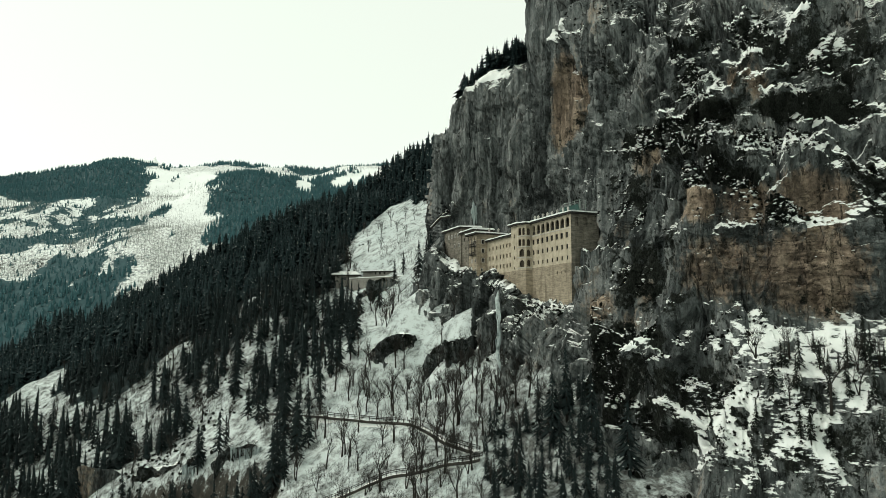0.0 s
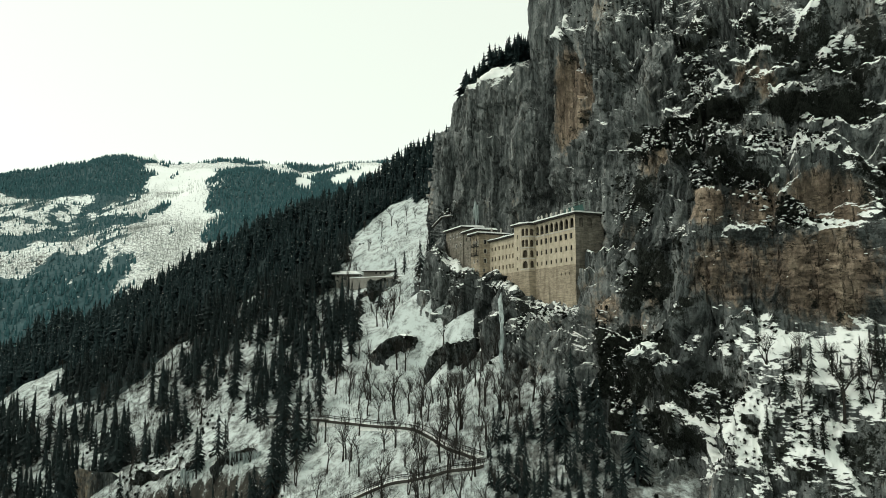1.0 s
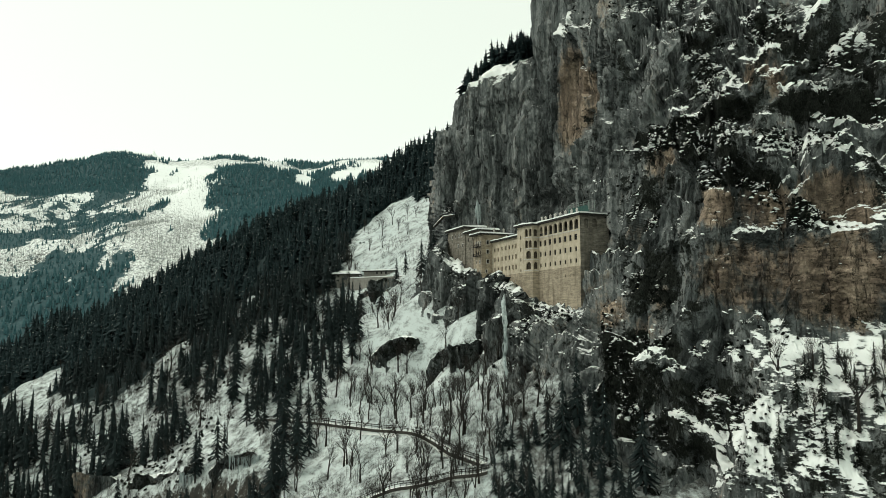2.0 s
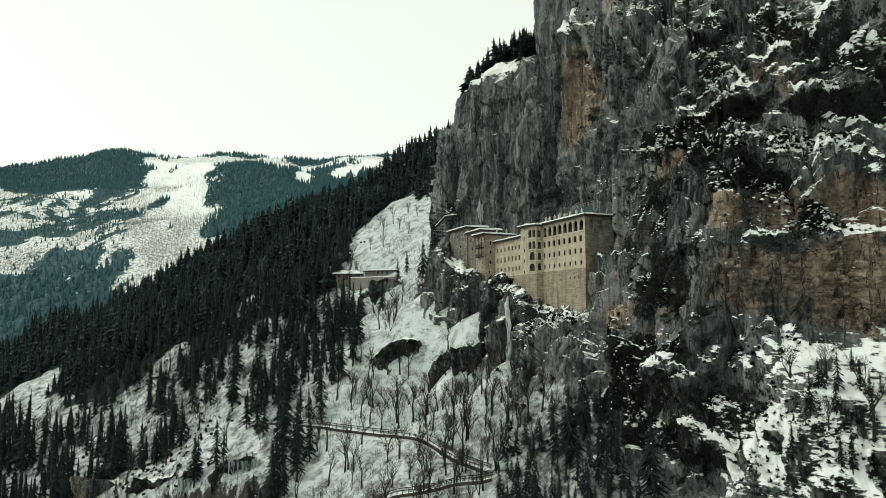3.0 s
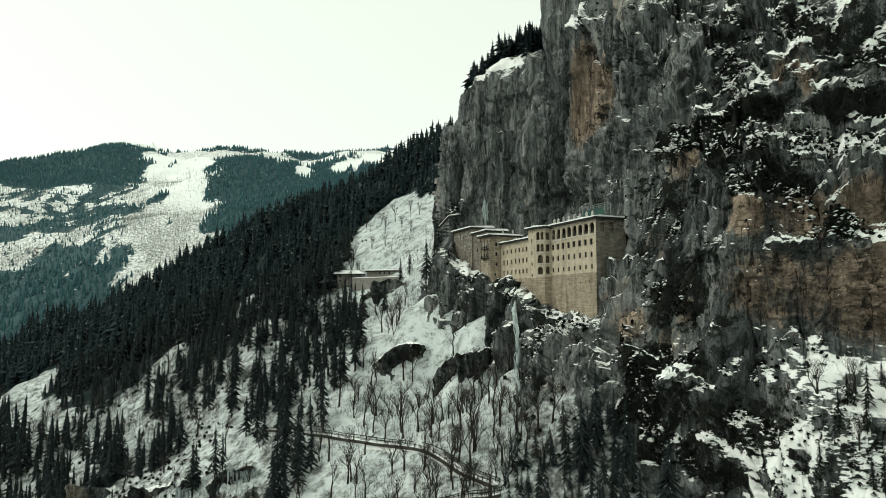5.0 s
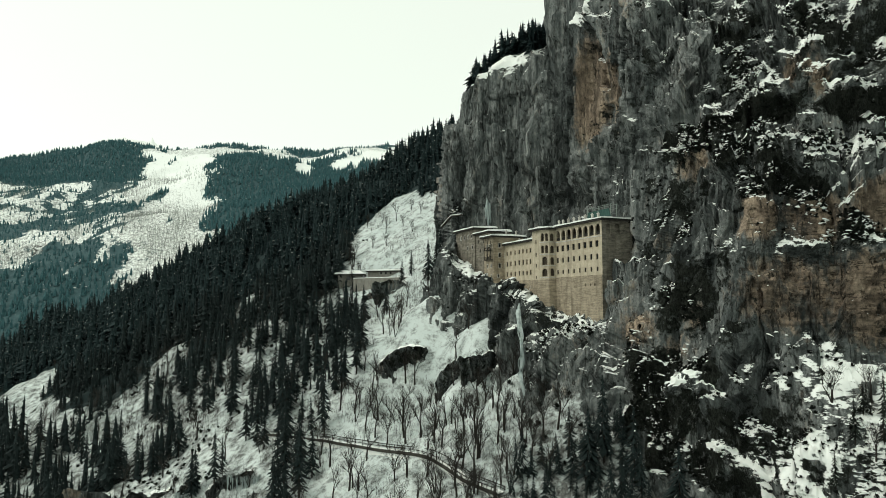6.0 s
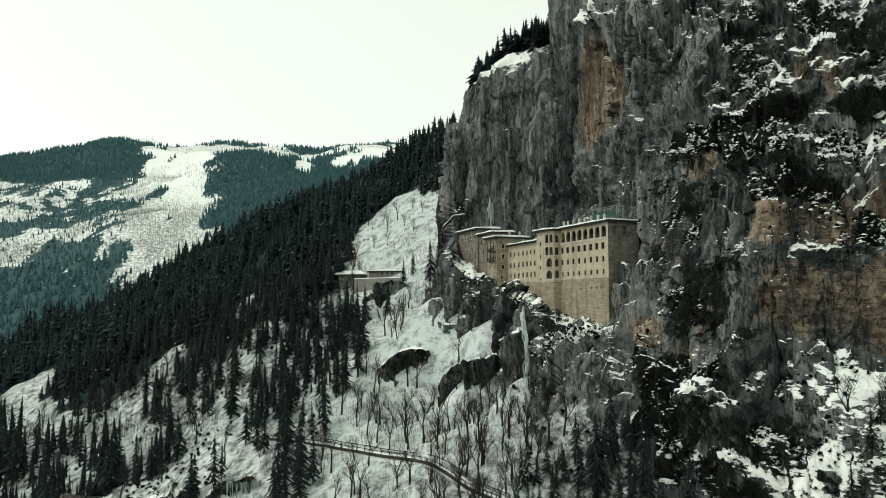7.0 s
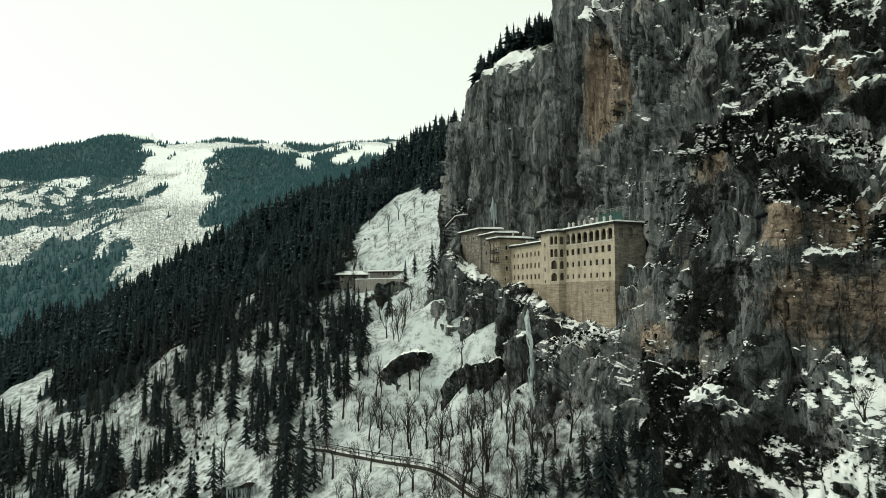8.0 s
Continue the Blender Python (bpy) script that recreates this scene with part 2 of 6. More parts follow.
# ---- the mountain: one sheet of ground to the horizon ----
def near_slope(x, y):
    """The wooded flank below the cliff, up to its crest."""
    z = 71 + 0.5 * (y - 228) + 0.44 * (x + 15)
    z = z - 9 * np.clip((-60 - x) / 80, 0, 1) - 6 * np.clip((-150 - x) / 100, 0, 1)
    z = z - 0.5 * np.clip(x - 38, 0, 120)
    crest = 585 + 25 * smooth_noise(x / 90, 0 * x, 0 * x, 11)
    z = z + 11 * np.exp(-((x + 195) / 65) ** 2) * np.clip((y - 440) / 110, 0, 1)
    return z - 1.15 * np.maximum(y - crest, 0)


def far_slope(x, y):
    """The opposite side of the valley, and the snowy heights beyond it."""
    u = np.minimum(y, 1830) - 893
    z = 135 + 0.56 * u - 0.00012 * u * u
    z = z + np.maximum(y - 1830, 0) * 0.02
    # the skyline dips over the open chute and falls away along the wooded shoulder
    az = x / np.maximum(y, 1)
    dip = 19 + 10 * np.exp(-((az + 0.38) / 0.035) ** 2) + 34 * np.clip((-0.50 - az) / 0.16, 0, 1) - 8 * np.exp(-((az + 0.50) / 0.04) ** 2)
    z = z - dip * np.clip((y - 1250) / 550, 0, 1) * np.clip((2300 - y) / 300, 0, 1)
    z = z + 135 * (1 + 0.35 * ridged(x / 130, y / 130, 0 * x, 4, 37)) * np.exp(-(((x + 1210) / 270) ** 2 + ((y - 2650) / 330) ** 2))
    return z + 24 * fbm(x / 210, y / 210, 0 * x, 5, 31) + np.clip((y - 1900) / 400, 0, 1) * 9 * ridged(x / 160, y / 160, 0 * x, 3, 35)


def ground_height(x, y):
    x, y = np.asarray(x, float), np.asarray(y, float)
    n = near_slope(x, y)
    n = n + 5 * np.exp(-((x - 14) / 7) ** 2 - ((y - 227) / 8) ** 2)
    # hollows under the two crags, and a snow apron banked against the foot of the cliff
    n = n - 17 * np.exp(-((x + 18) / 12) ** 2 - ((y - 260) / 9) ** 2) - 12 * np.exp(-((x - 3) / 13) ** 2 - ((y - 240) / 8) ** 2)
    n = n + 12 * np.exp(-((x + 10) / 13) ** 2 - ((y - 289) / 13) ** 2) + 8 * np.exp(-((x - 9) / 9) ** 2 - ((y - 268) / 9) ** 2) - 7 * np.exp(-((x + 36) / 13) ** 2 - ((y - 329) / 7) ** 2)
    # a rock band cuts the lower woods
    n = n - 13 * np.clip((242 - 0.5 * (x + 72) - y) / 5, 0, 1) * np.clip((-50 - x) / 10, 0, 1) * np.clip((x + 175) / 20, 0, 1)
    n = n + 4.5 * fbm(x / 45, y / 45, 0 * x, 4, 21) + 1.2 * fbm(x / 9, y / 9, 0 * x, 3, 25)
    f = far_slope(x, y)
    f = np.where(y < 760, -200, f)
    return np.maximum(np.maximum(n, f), -60 + 0 * x)


def steps(*stretches):
    """Grid lines: (start, end, spacing) one after another."""
    return np.unique(np.concatenate([np.arange(a, b, d) for a, b, d in stretches]))


def far_wood(x, y):
    """Above zero where firs stand across the valley."""
    az = x / np.maximum(y, 1)
    m = fbm(x / 90, y / 90, 0 * x, 3, 141)
    m2 = fbm(x / 30, y / 45, 0 * x, 4, 147)
    edge = 0.030 * m2 + 0.014 * m
    left = np.minimum(-0.430 - 0.065 * np.clip((1590 - y) / 220, 0, 1) + edge - az, (y - 1375 + 60 * m + 50 * m2) / 2000)
    right = np.minimum(az + 0.343 + 0.7 * edge, (1630 - 70 * np.clip((az + 0.32) / 0.06, 0, 1) - 130 * np.exp(-((az + 0.205) / 0.012) ** 2) + 60 * m + 70 * m2 - y) / 2000)
    mixed = np.minimum(np.minimum(-0.470 + edge - az, (1420 - y) / 2000), 0.06 * (fbm(x / 16, y / 26, 0 * x, 3, 149) + 0.5 * m2 - 0.20))
    knot = 0.05 * (1 - ((x + 0.15 * (1170 - y) + 612) / 66) ** 2 - ((y - 1170) / 135) ** 2 + 1.0 * m2)
    knot = np.maximum(knot, 0.05 * (1 - ((x + 478) / 46) ** 2 - ((y - 930) / 60) ** 2 + 0.9 * m2))
    low = np.minimum(-0.485 + 0.05 * np.clip((930 - y) / 60, 0, 1) + 2 * edge - az, (965 + 60 * m + 90 * m2 - y) / 2000)
    floor_ = np.minimum((905 + 40 * m - 0.4 * (x + 400) - y) / 2000, (-0.2 - az))
    top = np.minimum((y - 1745) / 2000, 0.05 * (m + 0.02 + 0.14 * np.clip((az + 0.37) * 30, 0, 1) + 0.8 * m2))
    best = left
    for other in (right, mixed, knot, low, floor_, top):
        best = np.maximum(best, other)
    return best


# open snow between the near woods: (x, y, half length along x, half length along y)
GLADES = [(-266, 446, 22, 20), (-244, 416, 14, 12), (-222, 404, 9, 8), (-150, 385, 9, 15), (-119, 422, 8, 17), (-95, 350, 8, 13), (-94, 284, 11, 15), (-83, 317, 9, 12), (-160, 358, 9, 16), (-57, 262, 8, 14),
          (-89, 303, 9, 10), (-114, 328, 9, 10), (-78, 266, 9, 9), (-128, 306, 8, 10), (-206, 374, 15, 14), (-226, 386, 16, 14), (-246, 376, 9, 8), (-188, 362, 9, 9), (-160, 344, 12, 14), (-140, 324, 10, 10), (-106, 272, 14, 10)]
CLEARINGS = [(-74, 242, 16, 9), (-106, 258, 20, 10), (-130, 272, 15, 12), (-66, 236, 9, 11), (-98, 252, 9, 10), (-46, 424, 17, 30), (-34, 452, 14, 24), (-20, 392, 26, 56), (-40, 392, 18, 26), (-50, 354, 16, 20),
             (-25, 300, 17, 40), (-12, 240, 40, 40), (5, 200, 40, 45), (-38, 232, 15, 18), (-66, 258, 11, 12), (-55, 348, 12, 12)]


def openness(x, y):
    best = np.full(np.shape(x), -9.0)
    for cx, cy, rx, ry in CLEARINGS + GLADES:
        best = np.maximum(best, 1 - ((x - cx) / rx) ** 2 - ((y - cy) / ry) ** 2)
    return best + 0.5 * fbm(x / 14, y / 14, 0 * x, 2, 131)


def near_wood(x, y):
    """1 on the needle-strewn, shade-darkened floor under the closed fir wood of the near flank, 0 on open snow."""
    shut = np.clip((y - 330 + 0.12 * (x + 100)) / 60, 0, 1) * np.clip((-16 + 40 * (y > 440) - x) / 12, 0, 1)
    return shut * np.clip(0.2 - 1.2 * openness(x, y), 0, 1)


def build_ground():
    xs = steps((-3600, -1700, 60), (-1700, -1200, 20), (-1200, -420, 9), (-420, -240, 4), (-240, 60, 2.0), (60, 160, 4), (160, 3600, 60))
    ys = steps((-1500, 120, 45), (120, 460, 2.0), (460, 640, 4), (640, 880, 12), (880, 1900, 10), (1900, 2300, 40), (2300, 3000, 20), (3000, 4200, 60))
    x, y = np.meshgrid(xs, ys)
    z = ground_height(x, y)
    me = mesh_from("ground", np.stack([x, y, z], -1).reshape(-1, 3), grid_faces(len(ys), len(xs)), GROUND)
    far_woods = np.clip(1.0 - np.abs(y - 1100) / 260, 0, 1) * np.clip((y - 800) / 60, 0, 1)
    float_attribute(me, "snow", 0.10 - 0.10 * far_woods + 0.55 * np.clip((y - 1850) / 100, 0, 1) + 0.32 * np.clip((x + 52) / 12, 0, 1) * (y < 420) + 0.22 * np.clip((-52 - x) / 8, 0, 1) * (y < 275 - 0.5 * (x + 72)) * (x > -200))
    az = x / np.maximum(y, 1)
    thin = (0.26 - 0.03 * np.clip((-0.43 - az) * 12, 0, 1)) * np.clip((1480 - 900 * np.clip(az + 0.44, 0, 0.1) - y) / 220, 0, 1)
    thin = np.maximum(thin, 0.25 * np.clip((y - 1600) / 60, 0, 1) * (y < 1900))
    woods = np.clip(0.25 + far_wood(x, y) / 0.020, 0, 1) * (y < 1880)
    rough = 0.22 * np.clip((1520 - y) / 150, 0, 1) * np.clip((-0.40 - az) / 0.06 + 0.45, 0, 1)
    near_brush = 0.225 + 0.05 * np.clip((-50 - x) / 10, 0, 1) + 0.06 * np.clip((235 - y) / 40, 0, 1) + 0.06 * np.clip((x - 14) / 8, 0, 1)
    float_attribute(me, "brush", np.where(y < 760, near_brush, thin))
    float_attribute(me, "litter_shade", np.where(y < 760, near_wood(x, y), 0))
    float_attribute(me, "hazed_floor", np.where(y < 760, -1, np.maximum(woods, rough)))
    return tagged(new("ground", me), "steep snow-covered mountainside with bare earth patches", "ground", kind="structure")


build_ground()


# ---- the cliff: rails from the toe to the top, ten stations from its hidden flank to the near buttress ----
# each line of the rock, from its hidden flank to the near buttress
TOE = [(-8, 400, 130), (-13, 284, 90), (7, 266, 90), (12, 222, 66), (20, 206, 62), (31, 190, 58), (42, 163, 52), (55, 136, 38), (78, 120, 32), (160, 100, 28)]
APRON = [(-6, 400, 140), (-11, 290, 110), (8, 272, 104), (18.5, 229, 84), (25, 228, 96), (36, 208, 91), (47, 182, 91), (62, 157, 87), (82, 150, 90), (160, 141, 90)]
SHELF = [(0, 402, 150), (-8, 303, 134), (10, 277, 122.5), (22, 246, 113), (33, 232, 105.5), (41.5, 212, 104), (50, 187, 104), (64, 167, 105), (80, 160, 100), (160, 150, 102)]
FOOT = [(6, 405, 165), (-8, 322, 148), (19, 304, 126), (34, 287, 122), (45, 263, 118), (52, 214, 124), (54, 182, 125), (66, 171, 126), (87, 163, 125), (160, 155, 128)]
MIDDLE = [(10, 408, 190), (-5, 328, 172), (17, 309, 158), (34, 288, 155), (43, 264, 154), (55, 215, 141), (57, 192, 144), (69, 176, 142), (87, 170, 143), (160, 162, 145)]
LEDGE = [(12, 412, 200), (1, 334, 190), (17, 312, 185), (35, 290, 180), (46, 266, 180), (56, 216, 160), (59, 203, 162), (73, 188, 155), (89, 179, 153), (162, 172, 155)]
BROW = [(12, 416, 212), (4.5, 341, 211), (19, 313, 215.5), (43, 298, 217), (47, 268, 215), (54, 228, 200), (64, 219, 196), (76, 208, 188), (94, 190, 178), (165, 190, 182)]
CREST = [(16, 425, 222), (8, 352, 223), (36, 322, 228), (46, 296, 290), (56, 282, 290), (62, 262, 285), (76, 252, 275), (92, 246, 262), (112, 238, 255), (190, 236, 250)]
SUMMIT = [(26, 470, 228), (22, 420, 234), (50, 390, 246), (60, 370, 330), (75, 360, 330), (90, 345, 325), (105, 330, 315), (120, 320, 305), (140, 310, 300), (230, 300, 290)]
RAILS = [TOE, APRON, SHELF, FOOT, MIDDLE, LEDGE, BROW, CREST, SUMMIT]


def spline(points, t):
    """Catmull-Rom through points (n, ...) at parameters t in 0..n-1."""
    n = len(points)
    i = np.clip(np.floor(t).astype(int), 0, n - 2)
    f = (t - i)[(...,) + (None,) * (points.ndim - 1)]
    p = [points[np.clip(i + k, 0, n - 1)] for k in (-1, 0, 1, 2)]
    return 0.5 * (2 * p[1] + (p[2] - p[0]) * f + (2 * p[0] - 5 * p[1] + 4 * p[2] - p[3]) * f ** 2
                  + (3 * p[1] - p[0] - 3 * p[2] + p[3]) * f ** 3)


def spread(counts):
    return np.concatenate([np.linspace(k, k + 1, c, endpoint=False) for k, c in enumerate(counts)] + [[len(counts)]])


def normals_of(g):
    du, dv = np.gradient(g, axis=1), np.gradient(g, axis=0)
    n = np.cross(du, dv)
    return n / (np.linalg.norm(n, axis=-1, keepdims=True) + 1e-9)


def blurred(g, r):
    """The grid of points, evened out over r cells each way."""
    for axis in (0, 1):
        pad = [(0, 0)] * 3
        pad[axis] = (r, r)
        q = np.cumsum(np.pad(g, pad, "edge"), axis=axis)
        q = np.concatenate([np.zeros_like(np.take(q, [0], axis)), q], axis)
        n = g.shape[axis]
        g = (np.take(q, np.arange(n) + 2 * r + 1, axis) - np.take(q, np.arange(n), axis)) / (2 * r + 1)
    return g


def broad_up(g, r):
    n = normals_of(blurred(g, r))[..., 2]
    return n if n.mean() > 0 else -n


def near_to(p, x, y, z, r, rz=None):
    """1 at a place of the rock, fading to 0 at the distance r (rz upwards)."""
    rz = rz or r
    d = ((p[..., 0] - x) / r) ** 2 + ((p[..., 1] - y) / r) ** 2 + ((p[..., 2] - z) / rz) ** 2
    return np.clip(1.2 - d, 0, 1)


# benches of the wall: both ends of the lip, how far it stands out, how far down it fades
HIGH_BENCHES = [
    ((54, 209, 152), (62, 199, 157), 2.0, 7), ((70, 176, 147), (87, 173, 149), 2.8, 9), ((90, 172, 147), (99, 170, 146), 2.2, 7),
    ((90, 189, 168), (102, 184, 166), 3.2, 9), ((102, 182, 161), (111, 179, 158), 2.6, 7), ((108, 193, 183), (121, 194, 189), 3.0, 8),
    ((87, 194, 180), (93, 191, 181), 2.0, 6), ((99, 195, 188), (110, 198, 194), 2.6, 8), ((71, 201, 176), (75, 190, 163), 2.0, 6),
    ((43, 280, 221), (54, 256, 215), 2.2, 6)]
LOW_BENCHES = [
    ((69, 166, 124.5), (78, 166, 125), 2.4, 3), ((49, 186, 93), (57, 170, 92), 3.4, 7), ((0, 312, 136), (12, 300, 124), 2.4, 7),
    ((-4, 322, 153), (6, 316, 146), 2.4, 6), ((30, 226, 105), (37, 217, 104), 2.4, 4), ((-1, 314, 158), (13, 311, 156), 2.0, 5),
    ((62, 160, 86), (74, 152, 84), 2.6, 5), ((52, 172, 83), (60, 160, 80), 2.6, 6)]
# patches of the rock: place, reach in plan, reach upwards, strength
SNOW_BELOW = [(57, 162, 75, 11, 10, 0.62), (47, 176, 78, 8, 8, 0.2), (72, 160, 97, 13, 7, 0.34), (86, 156, 95, 16, 8, 0.28), (106, 150, 96, 14, 8, 0.4), (17, 252, 113, 5, 5, 0.6),
              (52, 180, 93.5, 3.5, 3, 0.7), (66, 155, 81, 7, 12, 0.85), (80, 152, 84, 14, 9, 0.50), (74, 150, 74, 14, 12, 0.44), (63, 164, 98, 9, 6, 0.5), (96, 144, 80, 24, 16, 0.2), (33, 221, 105, 6, 4, 0.8), (25, 243, 113, 4, 3, 0.6)]
SNOW_ABOVE = [(84, 177, 149, 13, 4, 0.55), (70, 172, 142, 4, 6, 0.45), (97, 182, 165.5, 10, 3.5, 0.55), (112, 194, 183, 12, 5, 0.45), (74.5, 169, 125, 6, 2, 0.6), (22, 317, 217, 22, 8, 0.6),
              (48, 270, 221, 10, 7, 0.75), (56, 255, 215, 6, 4, 0.5), (4, 286, 125, 8, 8, 0.36), (0, 300, 131, 8, 8, 0.30), (3, 316, 156, 8, 3, 0.3)]
RUSTY = [(50, 268, 192, 12, 24, 0.75), (55, 254, 187, 5, 16, 0.6), (87.5, 191, 168, 7, 14, 0.9), (66, 172, 133, 8, 8, 0.8), (77, 171, 131, 9, 9, 0.75), (70, 168, 114, 14, 11, 0.72),
         (87, 163, 113, 19, 13, 0.78), (93, 169, 131, 12, 11, 0.9), (46, 200, 106, 10, 5, 0.38), (55, 186, 111, 5, 8, 0.4), (53, 191, 101, 6, 6, 0.42), (62, 200, 149, 5, 8, 0.5), (54, 201, 128, 5, 9, 0.35)]
BEDDED = [(72, 170, 122, 16, 20, 1.0), (90, 164, 118, 24, 22, 1.0), (46, 200, 105, 10, 5, 0.8)]
# real scrub, and hollows of the upper wall whose shade is painted black
SCRUB_SHADE_ABOVE = [(79, 212, 192, 7, 12, 0.16), (76, 203, 176, 8, 14, 0.16), (72, 192, 161, 13, 5, 0.26), (62, 203, 155, 9, 7, 0.14), (66, 186, 152, 9, 7, 0.18), (71, 174, 144, 8, 8, 0.15),
               (77, 170, 137, 7, 5, 0.16), (84, 165, 128, 8, 6, 0.17), (97, 198, 187, 9, 14, 0.22), (107, 192, 180, 16, 10, 0.14), (95, 180, 160, 9, 5, 0.24), (109, 188, 162, 15, 7, 0.28), (114, 166, 140, 15, 24, 0.12), (118, 195, 190, 15, 22, 0.14)]
SCRUB_BELOW = [(55, 220, 143, 8, 8, 0.08), (58, 205, 138, 10, 12, 0.09), (51, 213, 124, 6, 10, 0.11), (54, 190, 115, 10, 13, 0.15), (57, 176, 120, 6, 12, 0.10), (40, 201, 101, 7, 6, 0.18), (47, 191, 95, 10, 9, 0.22),
               (54, 177, 96, 7, 8, 0.2), (39, 189, 87, 9, 12, 0.24), (46, 180, 84, 10, 14, 0.24), (53, 170, 80, 12, 14, 0.17), (26, 238, 106, 10, 6, 0.08), (74, 150, 76, 18, 11, 0.09), (60, 160, 84, 8, 8, 0.16), (61, 164, 88, 6, 3, 0.2)]
# where tufts carry pillows of snow
TUFTS_ABOVE = [(79, 209, 187, 6, 14, 1.0), (75, 198, 171, 7, 14, 1.0), (62, 204, 156, 10, 6, 1.0), (66, 187, 153, 10, 7, 1.5), (70, 174, 143, 9, 9, 1.3), (86, 177, 149, 16, 5, 1.6), (78, 170, 137, 6, 6, 1.3),
               (84, 165, 128, 8, 6, 1.3), (94, 200, 190, 7, 14, 0.9), (108, 192, 182, 14, 8, 1.0), (98, 182, 165, 12, 5, 1.0), (52, 262, 218, 10, 9, 1.3), (63, 232, 207, 9, 9, 0.6), (110, 184, 160, 14, 6, 0.7)]
TUFTS_BELOW = [(55, 219, 142, 8, 9, 0.34), (59, 200, 136, 9, 12, 0.34), (52, 200, 119, 8, 14, 0.34), (56, 180, 114, 8, 12, 0.15), (44, 196, 98, 9, 9, 0.5), (54, 175, 95, 9, 8, 0.8), (47, 180, 84, 11, 13, 0.7), (60, 160, 80, 14, 14, 0.7), (76, 149, 78, 16, 12, 0.4), (66, 162, 98, 10, 6, 0.3),
               (18, 253, 114, 6, 5, 0.7), (5, 285, 124, 9, 8, 1.0), (0, 302, 131, 7, 8, 0.9), (1, 320, 155, 8, 5, 0.9), (34, 220, 105, 6, 5, 0.7), (24, 222, 96, 8, 12, 0.25)]
HOLLOWS = [(94, 169, 131, 10, 8, 4.5), (38, 284, 152, 8, 5, 6.0), (47, 271, 149, 8, 5.5, 10.0), (45, 268, 159, 10, 4, -3.0), (74, 190, 160, 11, 4, 3.0), (109, 187, 161, 12, 5, 3.0), (97, 160, 103, 10, 4, 3.0)]


def segment_offsets(p, a, b):
    """Along (0..1) and across distances in plan from the segment a-b."""
    a, b = np.array(a, float), np.array(b, float)
    ab = b - a
    t = ((p[..., 0] - a[0]) * ab[0] + (p[..., 1] - a[1]) * ab[1]) / (ab[0] ** 2 + ab[1] ** 2)
    tc = np.clip(t, 0, 1)
    away = np.hypot(p[..., 0] - a[0] - tc * ab[0], p[..., 1] - a[1] - tc * ab[1])
    return t, away, a[2] + tc * ab[2]


def region(p, places):
    total = np.zeros(p.shape[:-1])
    for x, y, z, r, rz, amount in places:
        total = np.maximum(total, amount * near_to(p, x, y, z, r, rz))
    return total


def rock_relief(x, y, z):
    """How far the rock stands out: buttresses, flutes, joints and beds."""
    s = x * 0.8 - y * 0.6
    p = np.stack([x, y, z], -1)
    layered = region(p, BEDDED)
    d = 4.8 * fbm(x / 26, y / 26, z / 80, 3, 51)
    d = d + 1.5 * ridged(x / 10, y / 10, z / 90, 2, 57)
    wx, wy, wz = (1.5 * fbm(x / 6, y / 6, z / 6, 2, k_) for k_ in (64, 65, 66))
    seam = 1 - 2 * np.abs(smooth_noise(x / 11, y / 11, z / 95, 53))
    d = d - (1 - layered) * 4.0 * np.clip((seam - 0.80) / 0.2, 0, 1) * np.clip(0.6 + fbm(x / 20, y / 20, z / 25, 2, 55), 0, 1)
    d = d + 3.2 * facets((x + wx) / 13, (y + wy) / 13, (z + wz) / 120, 63)
    d = d + (1 - 0.6 * layered) * 2.3 * facets((x + wx) / 9, (y + wy) / 9, (z + wz) / 34, 61)
    tall = np.clip((56 - x) / 8, 0, 1) * np.clip((z - 124) / 8, 0, 1)
    d = d + 0.4 * tall * 5.0 * ridged(x / 14, y / 14, z / 150, 2, 79)
    calm = (1 - 0.25 * tall) * (1 - 0.55 * layered)
    d = d + calm * 1.1 * facets((x + wx) / 3.8, (y + wy) / 3.8, (z + wz) / 14, 67)
    d = d + calm * 0.36 * facets((x + wx) / 1.5, (y + wy) / 1.5, (z + wz) / 4.6, 72)
    d = d + 0.16 * fbm(x / 1.2, y / 1.2, z / 3.0, 2, 71)
    bed = z / 6.0 + 0.10 * s / 6.0 + 1.6 * fbm(x / 17, y / 17, z / 22, 3, 81)
    ledge = np.clip(fbm(x / 18, y / 18, z / 14, 3, 87) * 1.3 + 0.25 - 0.9 * tall, 0, 1)
    d = d + 1.5 * ledge * (bed - np.floor(bed))
    bed2 = z / 1.9 - 0.2 * s / 1.9 + 1.4 * fbm(x / 5, y / 5, z / 5, 3, 91)
    ledge = np.maximum(ledge * np.clip(0.55 + 1.2 * fbm(x / 5, y / 5, z / 4, 2, 89), 0, 1), 0.9 * layered)
    return d + 0.6 * ledge * (bed2 - np.floor(bed2))


